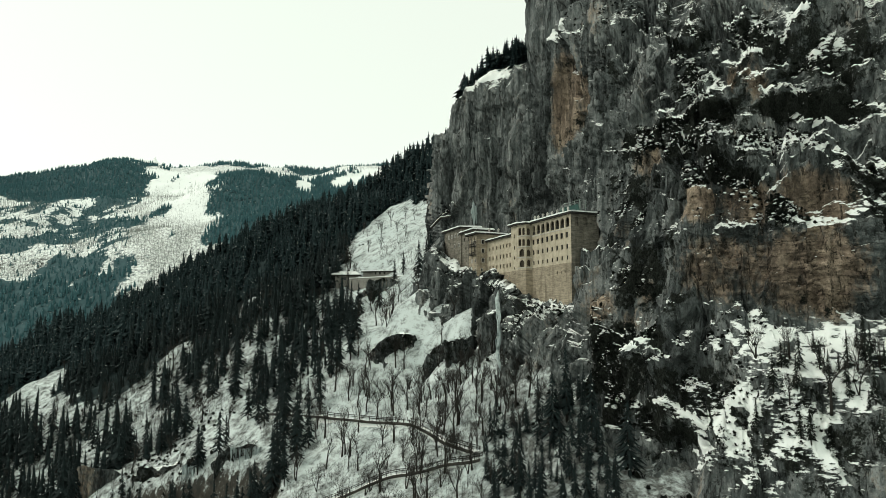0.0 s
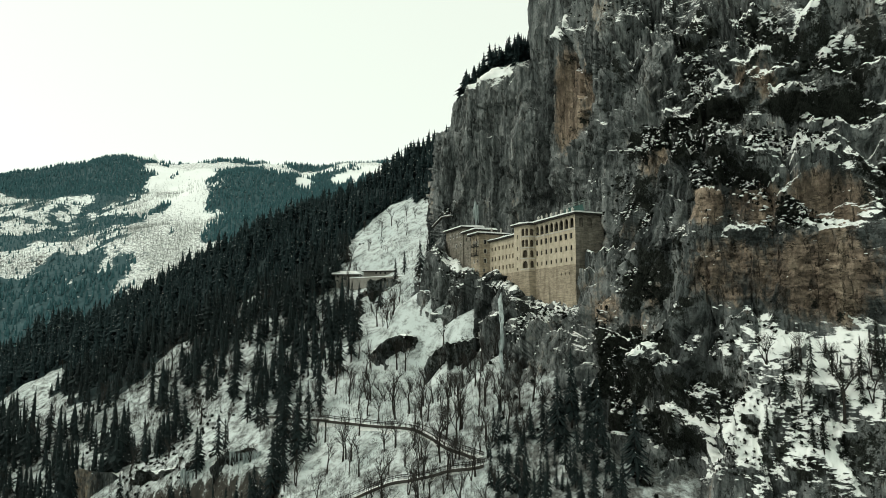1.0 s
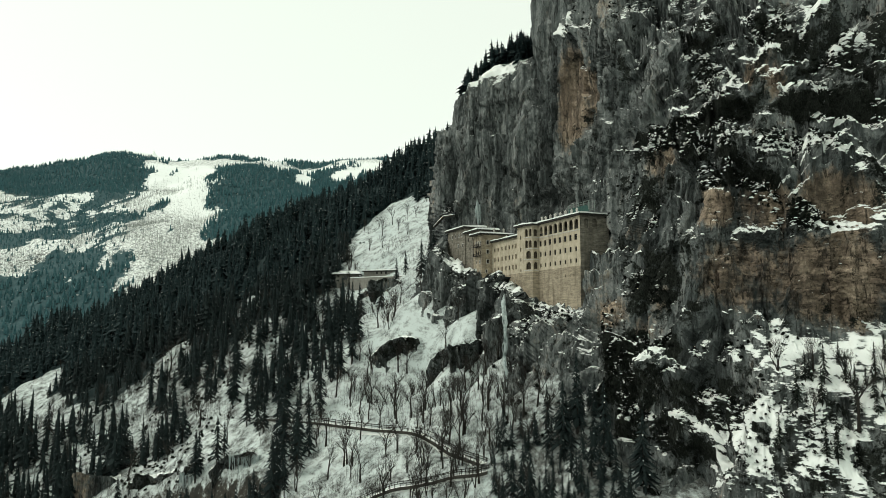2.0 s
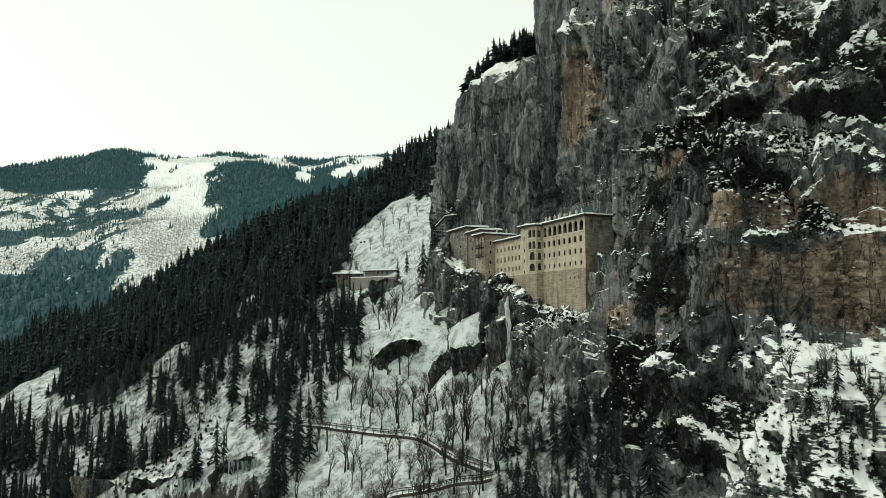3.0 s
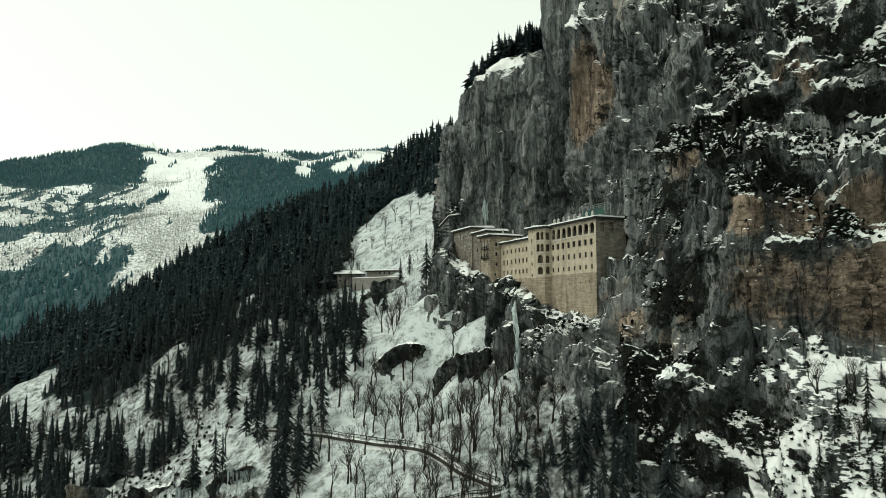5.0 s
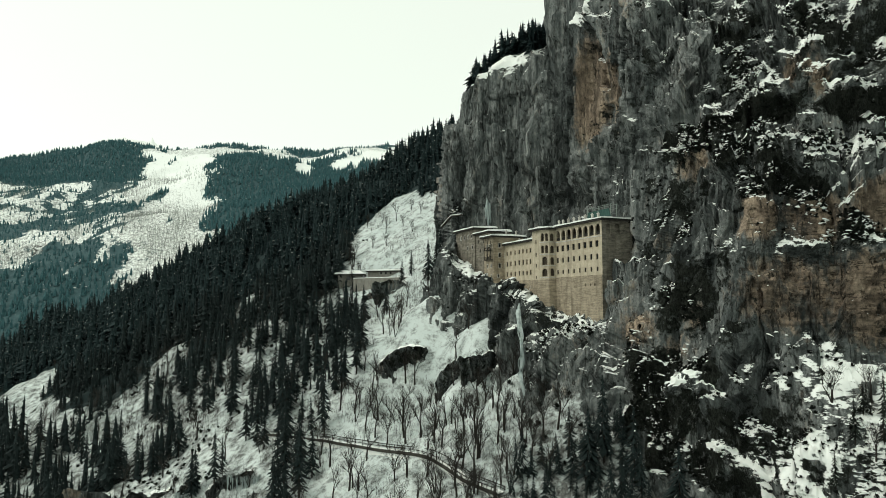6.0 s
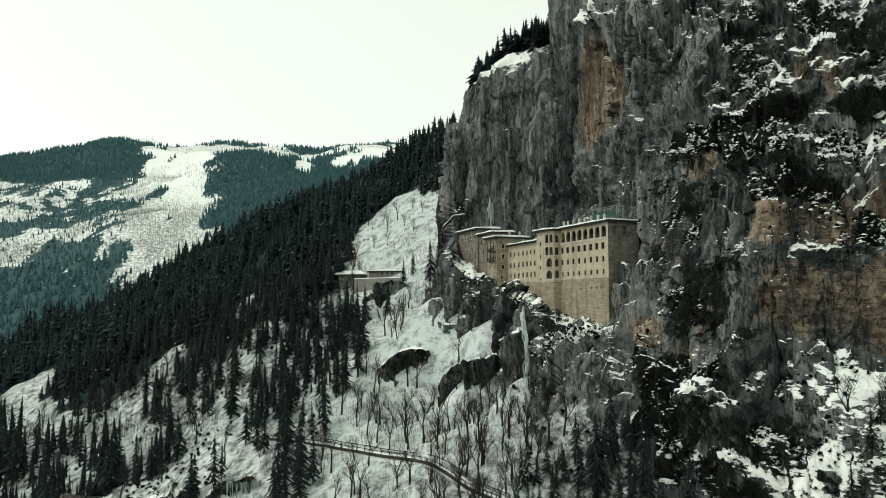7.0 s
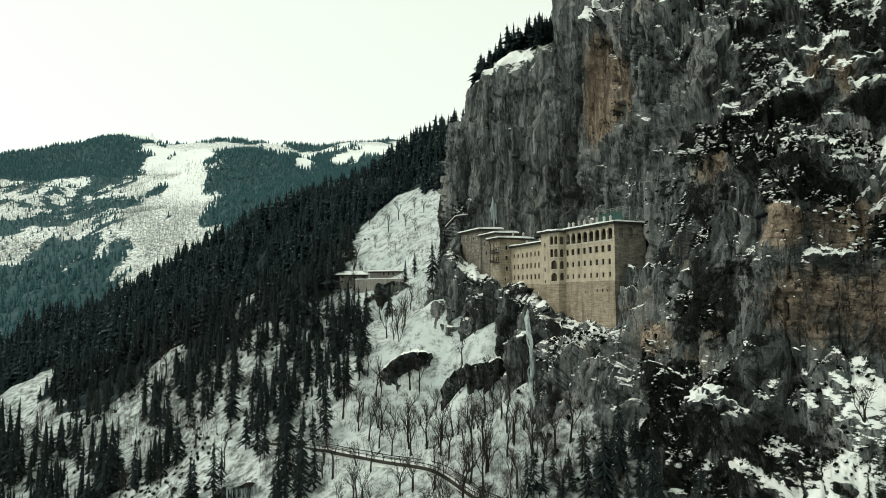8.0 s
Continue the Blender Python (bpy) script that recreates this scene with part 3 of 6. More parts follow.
def build_cliff():
    rails = np.array(RAILS, float)
    # the tall wall starts abruptly beside the brow
    step = rails[:, 2] * 0.3 + rails[:, 3] * 0.7
    step[6:] = [(38, 305, 217), (43, 308, 232), (58, 385, 250)]
    rails = np.insert(rails, 3, step, axis=1)
    u = spread([50, 80, 60, 35, 45, 112, 112, 95, 108, 150])
    v = spread([75, 60, 60, 80, 62, 90, 52, 12])
    across = np.swapaxes(rails, 0, 1)
    base = np.clip(np.floor(u).astype(int), 0, len(across) - 2)
    straight = across[base] + (across[base + 1] - across[base]) * (u - base)[:, None, None]
    columns = 0.6 * spline(across, u) + 0.4 * straight
    wander = 0.28 * fbm(u[None] * 3.1 + 0 * v[:, None], v[:, None] * 0.45 + 0 * u[None], 0 * u[None] + 0 * v[:, None], 2, 41)
    vv = np.clip(v[:, None] + wander * np.clip(v[:, None], 0, 1), 0, len(rails) - 1.001)
    i = np.floor(vv).astype(int)
    f = (vv - i)
    f = f * 0.75 + 0.25 * f * f * (3 - 2 * f)
    k = np.arange(len(u))[None]
    g = columns[k, i] * (1 - f[..., None]) + columns[k, i + 1] * f[..., None]
    n = normals_of(g)
    if (n[..., 1] > 0).mean() > 0.5:
        n = -n
    x, y, z = g[..., 0], g[..., 1], g[..., 2]
    d = rock_relief(x, y, z) - 3.5
    banks = np.zeros(d.shape)
    for a, b, out, fade in HIGH_BENCHES + LOW_BENCHES:
        t, away, lip = segment_offsets(g, a, b)
        lip = lip + 0.7 * fbm(x / 6, y / 6, 0 * z, 2, 103)
        ends = np.clip(1.15 - np.abs(t - 0.5) * 2, 0, 0.25) * 4
        below = np.clip(1 - (lip - z) / fade, 0, 1) * (z < lip)
        reach = ends * np.clip(1.6 - away / 8, 0, 1)
        d = d + 1.05 * out * reach * below
        banks = np.maximum(banks, reach * np.clip(1.5 - np.abs(z - lip) / 2.0, 0, 1))
    for hx, hy, hz, r, rz, deep in HOLLOWS:
        d = d - deep * near_to(g, hx, hy, hz, r, rz)
    d = d * (1 - 0.70 * near_to(g, 53, 216, 136, 10, 20))
    # the shelf that carries the monastery stays even
    d = d * (1 - 0.5 * np.clip((92 - z) / 6, 0, 1) * np.clip((x - 50) / 8, 0, 1))
    d = d * (1 - 0.78 * np.clip(1.6 * near_to(g, 86, 154, 95, 32, 9), 0, 1))
    d = d * np.where((vv > 5.6) & (u[None] < 3.4), 0.45, 1.0)
    shelf = np.clip(1.3 - segment_offsets(g, (40, 222, 0), (6, 302, 0))[1] / 9, 0, 1) * (np.abs(z - 117) < 14)
    d = d * (1 - 0.55 * shelf)
    p = g + n * d[..., None]
    p = p + np.stack([fbm(x / 3, y / 3, z / 3, 2, s_) * 0.22 for s_ in (95, 97, 99)], -1)
    me = mesh_from("cliff", p.reshape(-1, 3), grid_faces(len(v), len(u)), ROCK, True)
    float_attribute(me, "broad_up", broad_up(p, 3))
    float_attribute(me, "stain", region(p, RUSTY))
    bare = np.clip((52 - p[..., 0]) / 6, 0, 1) * np.clip((p[..., 2] - 126) / 8, 0, 1) * np.clip((206 - p[..., 2]) / 4, 0, 1)
    float_attribute(me, "snow", np.maximum(region(p, SNOW_ABOVE + SNOW_BELOW), 0.42 * banks) - 0.20 + 0.15 * region(p, TUFTS_ABOVE) + 0.07 * np.clip((p[..., 0] - 50) / 6, 0, 1) * np.clip((p[..., 2] - 140) / 10, 0, 1) - 0.20 * bare - 0.30 * near_to(p, 47, 208, 112, 8, 12) + 0.24 * fbm(x / 15, y / 15, z / 11, 3, 109))
    wild = 0.06 * np.clip((p[..., 0] - 50) / 6, 0, 1) + 0.05 * fbm(x / 22, y / 22, z / 16, 3, 113)
    wild = wild - 0.09 * near_to(p, 80, 168, 122, 26, 17) - 0.05 * bare
    float_attribute(me, "scrub", region(p, SCRUB_SHADE_ABOVE + SCRUB_BELOW) + wild)
    float_attribute(me, "bedded", region(p, BEDDED))
    tagged(new("cliff", me), "towering grey limestone cliff with rust stains and snowy ledges", "cliff", kind="structure")
    return p


CLIFF = build_cliff()
CLIFF_OUT = normals_of(blurred(CLIFF, 1))
CLIFF_OUT = CLIFF_OUT if CLIFF_OUT[..., 2].mean() > 0 else -CLIFF_OUT
CLIFF_UP = CLIFF_OUT[..., 2]


def cliff_point(x, y, z):
    """The point of the rock nearest to a place."""
    d = np.abs(CLIFF - np.array((x, y, z))).sum(-1)
    return CLIFF.reshape(-1, 3)[d.argmin()]


def build_boulder(centre, size, turn, seed, label):
    """A free-standing rock with snow on its back."""
    a, b = np.meshgrid(np.linspace(0, 2 * math.pi, 97), np.linspace(-1.45, math.pi / 2, 56))
    r = 1 + 0.38 * fbm(np.cos(a) * np.cos(b) * 2.2, np.sin(a) * np.cos(b) * 2.2, np.sin(b) * 2.2 + seed, 4, 201 + seed)
    under = np.where(b < 0.1, 0.80 + 0.20 * np.cos(np.clip(0.1 - b, 0, 1.0) * 3.0), 1.0)
    ring = np.where(b < 0, 1.0, np.maximum(np.cos(b), 0) ** 0.55)
    x, y, z = np.cos(a) * ring * r * under * size[0], np.sin(a) * ring * r * under * size[1], np.sin(b) * r * size[2]
    z = np.where(z > 0, z * 0.62, z * (1.5 if size[2] < 20 else 0.8)) + 0.16 * size[2] * facets(x / 5 + seed, y / 5, z / 9, 211) * np.clip(1.2 - 1.6 * b, 0, 1)
    bed = z / 1.6 + fbm(x / 4, y / 4, z / 4, 2, 205 + seed)
    bulge = 1 + 0.02 * (bed - np.floor(bed)) + 0.10 * facets(x / 4 + seed, y / 4, z / 5, 207) + 0.04 * facets(x / 1.6 + seed, y / 1.6, z / 2, 217)
    bulge = 1 + (bulge - 1) * np.clip(1.2 - 1.6 * b, 0, 1)
    x, y = x * bulge, y * bulge
    c, s = math.cos(turn), math.sin(turn)
    v = np.stack([x * c - y * s + centre[0], x * s + y * c + centre[1], z + centre[2]], -1)
    v[:, -1] = v[:, 0]
    me = mesh_from("rock_outcrop", v.reshape(-1, 3), grid_faces(56, 97), ROCK, False)
    float_attribute(me, "broad_up", broad_up(v, 2))
    float_attribute(me, "snow", np.where(b > 0.30, 0.42 if size[2] < 20 else -0.05, -0.45 if size[2] < 20 else -0.22) + 0.25 * fbm(x / 4, y / 4, z / 4, 2, 219))
    float_attribute(me, "stain", np.full(z.shape, 0.12))
    # below the top the scrub mask just darkens the rock
    float_attribute(me, "scrub", np.where(b > 0.3, 0.02, 0.17) if size[2] < 20 else np.full(z.shape, 0.05))
    float_attribute(me, "bedded", np.zeros(z.shape))
    return tagged(new("rock_outcrop", me), label, "rock", group="rock outcrops on the slope")


def build_crag(lip, size, turn, seed, label):
    """A step of bare rock in the slope: a dark undercut face below a snowy lip that runs back into the hill.
    lip is the middle of its edge, size its half width, its depth into the slope and the height of its face."""
    a, t = np.meshgrid(np.linspace(-1, 1, 90), np.concatenate([np.linspace(-1, 0, 34, endpoint=False), np.linspace(0, 1, 22)]))
    width, depth, tall = size
    across = a * width + 0.8 * fbm(a * 2, t * 2, 0 * a + seed, 2, 231)
    edge = depth * 0.75 * a ** 2 + 1.8 * fbm(a * 2.6, 0 * a, 0 * a + seed, 3, 233)
    face = np.clip(-t, 0, 1)
    back = np.clip(t, 0, 1)
    into = edge + depth * back + 2.2 * np.sin(face * 2.6) * (1 - a ** 2) - 1.5 * face ** 2
    c, s = math.cos(turn), math.sin(turn)
    x, y = lip[0] + across * c - into * s, lip[1] + across * s + into * c
    brim = lip[2] + 0.8 + 0.22 * across - 0.30 * tall * a ** 2 + 1.4 * fbm(a * 2.2, 0 * a + 3.1, 0 * a + seed, 3, 235)
    ground = ground_height(x, y)
    z = np.where(t < 0, brim - tall * face, brim * (1 - back) ** 1.3 + (ground - 0.6) * (1 - (1 - back) ** 1.3) + 0.5 * np.sin(back * 3.1))
    rough = np.clip(1.15 - 2.2 * back, 0, 1)
    push = rough * (1.3 * facets(x / 3.4 + seed, y / 3.4, z / 6, 211) + 0.5 * facets(x / 1.4 + seed, y / 1.4, z / 2.6, 217) + 0.5 * fbm(x / 4, y / 4, z / 9, 3, 219))
    v = np.stack([x + push * s, y - push * c, z + 0.35 * push], -1)
    me = mesh_from("rock_outcrop", v.reshape(-1, 3), grid_faces(56, 90), ROCK, False)
    wooded = "fir" in label or "ice" in label or "icicles" in label
    float_attribute(me, "broad_up", broad_up(v, 2))
    float_attribute(me, "snow", np.where(t > 0.02, 0.16 if wooded else 0.40, -0.12 if "firs" in label else -0.28) + 0.22 * fbm(x / 3, y / 3, z / 3, 3, 221))
    float_attribute(me, "stain", np.full(z.shape, 0.34 if "brown" in label else 0.15))
    # the face is drawn darker by way of the scrub mask
    float_attribute(me, "scrub", np.where(t > 0.02, 0.0, 0.03 if "brown" in label else 0.13))
    float_attribute(me, "bedded", np.zeros(z.shape))
    return tagged(new("rock_outcrop", me), label, "rock", group="rock outcrops on the slope")


for where, size, turn, seed, label in [
    ((-18, 270, 97), (12.5, 13, 22), 0.05, 1, "dark overhanging rock outcrop capped with snow"),
    ((4, 249, 94), (14.5, 14, 23), -0.2, 2, "large dark overhanging crag with snowy back"),
    ((13, 255, 103), (8, 9, 14), -0.4, 3, "snow-dusted dark crag below the monastery"),
    ((-35, 337, 121.5), (15, 11, 20), -0.5, 4, "snowy dark crag beneath the terrace wall"),
    ((-71, 243, 58), (11, 9, 18), 0.1, 5, "dark crag hung with icicles in the woods"),
    ((-90, 252, 51), (8, 7, 15), -0.2, 10, "low dark crag with a fringe of ice"),
    ((-110, 260, 48), (12, 9, 15), -0.4, 6, "snowy crag among the firs"),
    ((-142, 278, 44), (10, 9, 20), -0.4, 7, "weathered grey-brown crag among dark firs"),
    ((-62, 288, 80), (9, 7, 8), -0.3, 8, "low dark rock band with snow on top"),
]:
    build_crag(where, size, turn, seed, label)
build_boulder((49.5, 216.5, 107), (6.2, 4.5, 25), -0.3, 11, "tall rock buttress leaning on the monastery end wall")
build_boulder((52, 178.5, 91), (6, 5, 9), -0.6, 9, "snow-capped boulder below the rock face")


# ---- woods ----
def kite_tree(rng, whorls, arms, spread_=0.17, low=0.10, core=True, ridge=True, width=(0.22, 0.42), stout=1.0, n=6, taper=0.8):
    """A conifer one metre high of drooping flat boughs: verts and triangles of its crown."""
    verts, faces = [], []
    for k in range(whorls):
        f = k / whorls
        r0 = spread_ * (1 - f) ** taper * (0.75 + 0.25 * min(1, 5 * f + 0.4))
        turn = rng.uniform(0, 6.3)
        for q in range(arms):
            a = turn + 2 * math.pi * (q + rng.uniform(-0.3, 0.3)) / arms
            r = r0 * rng.uniform(0.4, 1.35)
            z = low + (0.97 - low) * f + rng.uniform(-0.035, 0.035)
            droop = r * rng.uniform(0.25, 0.75)
            w = max(0.016, r * rng.uniform(*width))
            c, s = math.cos(a), math.sin(a)
            i = len(verts)
            verts += [(0, 0, z + 0.02), (0.6 * r * c - w * s, 0.6 * r * s + w * c, z - 0.55 * droop - 0.012),
                      (r * c, r * s, z - droop), (0.6 * r * c + w * s, 0.6 * r * s - w * c, z - 0.55 * droop - 0.012),
                      (0.55 * r * c, 0.55 * r * s, z - 0.36 * droop)]
            if ridge:
                faces += [(i, i + 1, i + 4), (i + 1, i + 2, i + 4), (i + 2, i + 3, i + 4), (i + 3, i, i + 4)]
            else:
                verts.pop()
                faces += [(i, i + 1, i + 2), (i, i + 2, i + 3)]
    i = len(verts)
    if core:
        for z, r in ((low, spread_ * 0.30 * stout), (0.55, spread_ * 0.17 * stout)):
            verts += [(r * math.cos(6.28 * q / n) * rng.uniform(.7, 1.2), r * math.sin(6.28 * q / n) * rng.uniform(.7, 1.2), z) for q in range(n)]
        verts.append((0, 0, 1.0))
        for q in range(n):
            e = (q + 1) % n
            faces += [(i + q, i + e, i + n + e), (i + q, i + n + e, i + n + q), (i + n + q, i + n + e, i + 2 * n)]
    return np.array(verts), np.array(faces)


def join_trees(name, places, heights, kinds, material, seed, sink=0.3):
    """Many plants joined into one mesh."""
    rng = random.Random(seed)
    all_v, all_f, off = [], [], 0
    for (x, y, z), h in zip(places, heights):
        v, f = kinds[rng.randrange(len(kinds))]
        a, w = rng.uniform(0, 6.3), rng.uniform(0.8, 1.2)
        c, s = math.cos(a) * w, math.sin(a) * w
        lean = rng.uniform(-0.07, 0.07)
        q = np.stack([(v[:, 0] * c - v[:, 1] * s) * h + x + lean * v[:, 2] * h, (v[:, 0] * s + v[:, 1] * c) * h + y, v[:, 2] * h + z - sink], 1)
        all_v.append(q)
        all_f.append(f + off)
        off += len(v)
    return mesh_from(name, np.concatenate(all_v), np.concatenate(all_f), material, False)


def scatter(rng, x0, x1, y0, y1, spacing):
    xs, ys = np.arange(x0, x1, spacing), np.arange(y0, y1, spacing)
    x, y = np.meshgrid(xs, ys)
    x = (x + rng.uniform(-0.5, 0.5, x.shape) * spacing).ravel()
    y = (y + rng.uniform(-0.5, 0.5, y.shape) * spacing).ravel()
    return x, y


def tube(verts, faces, a, b, ra, rb, sides=4):
    """A tapered stick from a to b."""
    a, b = Vector(a), Vector(b)
    d = (b - a).normalized()
    u = d.orthogonal().normalized()
    w = d.cross(u)
    i = len(verts)
    for p, r in ((a, ra), (b, rb)) if rb > 0 else ((a, ra),):
        for q in range(sides):
            t = 2 * math.pi * q / sides
            verts.append(tuple(p + (u * math.cos(t) + w * math.sin(t)) * r))
    if rb <= 0:
        verts.append(tuple(b))
        faces.extend((i + q, i + (q + 1) % sides, i + sides) for q in range(sides))
        return
    for q in range(sides):
        e = (q + 1) % sides
        faces.append((i + q, i + e, i + sides + e))
        faces.append((i + q, i + sides + e, i + sides + q))


def conifer(seed, height, label, material):
    """One fir: a trunk and a crown of boughs."""
    rng = random.Random(seed)
    root = new("fir_tree")
    tv, tf = [], []
    tube(tv, tf, (0, 0, -1.0), (0, 0, height * 0.5), height * 0.016, height * 0.011, 7)
    tube(tv, tf, (0, 0, height * 0.5), (0, 0, height * 0.98), height * 0.011, 0.02, 6)
    part_mesh("trunk", mesh_from("trunk", tv, tf, BARK), root)
    v, f = kite_tree(rng, 24, 6, rng.uniform(0.15, 0.22), 0.16, False, True, (0.10, 0.24))
    part_mesh("crown", mesh_from("crown", v * height, f, material, False), root)
    return tagged(root, label, "tree", group="firs at the edge of the woods")


def bare_tree(seed, height, label, stems=1):
    """A leafless tree: a trunk and a crown of forking branches and twigs."""
    rng = random.Random(seed)
    tv, tf, bv, bf = [], [], [], []

    def grow(p, d, length, r, depth):
        out = (tv, tf) if depth < 1 else (bv, bf)
        steps_ = 3 if depth < 2 else (2 if depth < 3 else 1)
        for k in range(steps_):
            q = p + d * (length / steps_)
            tube(*out, p, q, r, r * 0.82 if depth < 3 else 0, 5 if depth < 1 else 3)
            p, r = q, r * 0.82
            d = (d + Vector((rng.uniform(-.16, .16), rng.uniform(-.16, .16), rng.uniform(-.02, .16)))).normalized()
            if depth < 3 and (k > 0 or depth > 0):
                side = Vector((rng.uniform(-1, 1), rng.uniform(-1, 1), rng.uniform(0.1, 0.7))).normalized()
                grow(p, (d * 0.75 + side * 0.75).normalized(), length * rng.uniform(0.45, 0.62), r * 0.66, depth + 1)
        if depth < 3:
            for _ in range(2 if depth < 1 else 4):
                side = Vector((rng.uniform(-1, 1), rng.uniform(-1, 1), rng.uniform(0.0, 0.5))).normalized()
                grow(p, (d + side * 0.55).normalized(), length * rng.uniform(0.5, 0.68), r * 0.74, depth + 1)

    for _ in range(stems):
        lean = Vector((rng.uniform(-.28, .28) * (stems > 1), rng.uniform(-.28, .28) * (stems > 1), 1)).normalized()
        grow(Vector((0, 0, -0.6)), lean, height * 0.40, height * 0.023 / stems ** 0.4, 0)
    root = new("bare_tree")
    part_mesh("trunk", mesh_from("trunk", tv, tf, BARK), root)
    part_mesh("crown", mesh_from("crown", bv, bf, TWIGS), root)
    return tagged(root, label, "tree", group="leafless trees on the snow slope")


def build_woods():
    rng = np.random.default_rng(7)
    pick = random.Random(12)
    x, y = scatter(rng, -560, 24, 205, 690, 5.0)
    o = openness(x, y)
    keep = (o < 0.0) & (y > 195 - 0.34 * x) & (x < -4 - np.clip((350 - y) / 4, 0, 40) * 0.4 + 26 * np.clip((y - 430) / 40, 0, 1))
    clump = fbm(x / 16, y / 22, 0 * x, 3, 135)
    thin = np.clip((430 - 0.35 * x - y) / 140, 0, 1) * np.clip((-40 - x) / 30 + 0.4, 0, 1)
    thin = thin * np.clip((y - 215 + 0.42 * x) / 40, 0, 1)
    keep &= ~((clump < 0.02 + 0.30 * thin) & (rng.uniform(0, 1, len(x)) < 0.52 * thin))
    x, y, o = x[keep], y[keep], o[keep]
    z = ground_height(x, y)
    h = rng.uniform(6, 20, len(x)) * np.where(y > 470, 0.95, 1.08) * (1 + 0.45 * fbm(x / 30, y / 30, 0 * x, 2, 137))
    edge = np.argsort(-(o - np.clip(y - 230, 0, 400) * 0.006))[:120]
    kinds = [kite_tree(pick, pick.randint(8, 9), 5, pick.uniform(0.17, 0.30), 0.10, True, False, (0.16, 0.34), 1.25) for _ in range(24)]
    rest = np.ones(len(x), bool)
    rest[edge] = False
    plain = [kite_tree(pick, pick.randint(6, 7), 5, pick.uniform(0.22, 0.36), 0.06, True, False, (0.22, 0.46), 1.3, 6, 0.6) for _ in range(24)]
    for high, shapes, needles in ((y > 430, plain, HAZED_UPPER_NEEDLES), (y <= 430, kinds, NEEDLES)):
        at = rest & high
        me = join_trees("conifer_forest", np.stack([x, y, z], 1)[at], h[at], shapes, needles, 3)
        tagged(new("conifer_forest", me), "dense dark fir forest on the steep mountainside", "forest", kind="stuff")
    firs = [conifer(300 + k, hh, "dark snow-dusted fir at the edge of the woods", NEEDLES) for k, hh in enumerate((15, 17, 19, 21, 13))]
    for n_, e in enumerate(edge):
        m = pose(x[e], y[e], z[e], pick.uniform(-2, 2), pick.uniform(-2, 2), pick.uniform(0, 360))
        if n_ < len(firs):
            firs[n_].matrix_basis = m
        else:
            copy_thing(firs[n_ % len(firs)], m)
    young = [conifer(340 + k, hh, "dark young fir crowded at the cliff foot", NEEDLES) for k, hh in enumerate((6, 9, 12))]
    a, b = scatter(rng, 13, 41, 150, 200, 3.7)
    order = np.argsort(b)
    for n_, k in enumerate(order[:60]):
        m = pose(a[k], b[k], ground_height(a[k], b[k]), 0, 0, pick.uniform(0, 360))
        if n_ < 3:
            young[n_].matrix_basis = m
        else:
            copy_thing(young[pick.randrange(3)], m)
    k = order[60:]
    kinds2 = [kite_tree(pick, 22, 6, pick.uniform(0.15, 0.22), 0.14, False, True, (0.10, 0.24)) for _ in range(4)]
    me = join_trees("dark_copse", np.stack([a[k], b[k], ground_height(a[k], b[k])], 1), rng.uniform(5, 12, len(k)), kinds2, NEEDLES, 31)
    tagged(new("dark_copse", me), "dark young firs crowded at the foot of the cliff", "trees", kind="stuff")
    # trees on the brow of the cliff
    brow = CLIFF[-38:-3, 60:215].reshape(-1, 3)
    brow = brow[rng.choice(len(brow), 420, False)]
    me = join_trees("brow_wood", brow, rng.uniform(5, 15, len(brow)) * rng.uniform(0.7, 1.1, len(brow)), [kite_tree(pick, 8, 6, pick.uniform(0.24, 0.40), 0.10, True, False, (0.18, 0.40)) for _ in range(8)], HAZED_UPPER_NEEDLES, 33)
    tagged(new("brow_wood", me), "ragged dark firs on the brow of the cliff", "trees", kind="stuff")
    # single firs before the crags and on the snow shelf
    for px, py, pz, k in ((-66, 258, None, 0), (-61, 262, None, 3), (-70, 264, None, 1), (-58, 255, None, 2), (-64, 271, None, 3), (-75, 268, None, 0), (-54, 262, None, 4), (-30, 323, None, 0), (-46, 330, None, 3), (-54, 318, None, 3), (-24, 338, None, 4), (-51, 243, None, 2), (-49, 232, None, 1), (-54, 236, None, 3), (-52, 228, None, 0), (-57, 240, None, 1), (-47, 225, None, 3), (-56, 230, None, 2), (-45, 234, None, 0), (33, 186, None, 3), (38, 178, None, 1),
                          (29, 184, None, 2), (35, 170, None, 4), (-20, 345, None, 4), (44, 166, None, 2)):
        copy_thing(firs[k], pose(px, py, ground_height(px, py), 0, 0, 37 * k + px))
    for n_ in range(26):
        px = pick.uniform(-158, -60)
        py = 240 - 0.5 * (px + 72) + pick.uniform(-14, 1)
        copy_thing(firs[pick.randrange(5)], pose(px, py, ground_height(px, py), 0, 0, 31 * n_) @ Matrix.Scale(pick.uniform(0.6, 1.0), 4))
    small = [conifer(320 + k, hh, "small dark fir standing in deep snow", SNOWY_NEEDLES) for k, hh in enumerate((7, 9))]
    spots = [(75, 154, 91), (79, 153, 92), (83, 152, 92), (88, 150, 91), (92, 149, 91), (72, 152, 86), (81, 147, 85), (90, 145, 84), (86, 148, 88), (97, 148, 90), (68, 150, 78), (76, 145, 76), (88, 141, 76), (93, 143, 80)]
    for n_, (a, b, c) in enumerate(spots):
        m = Matrix.Translation(cliff_point(a, b, c)) @ pose(0, 0, -0.3, 0, 0, 50 * n_)
        if n_ < 2:
            small[n_].matrix_basis = m
        else:
            copy_thing(small[n_ % 2], m)
    lower_shelf = CLIFF.reshape(-1, 3)
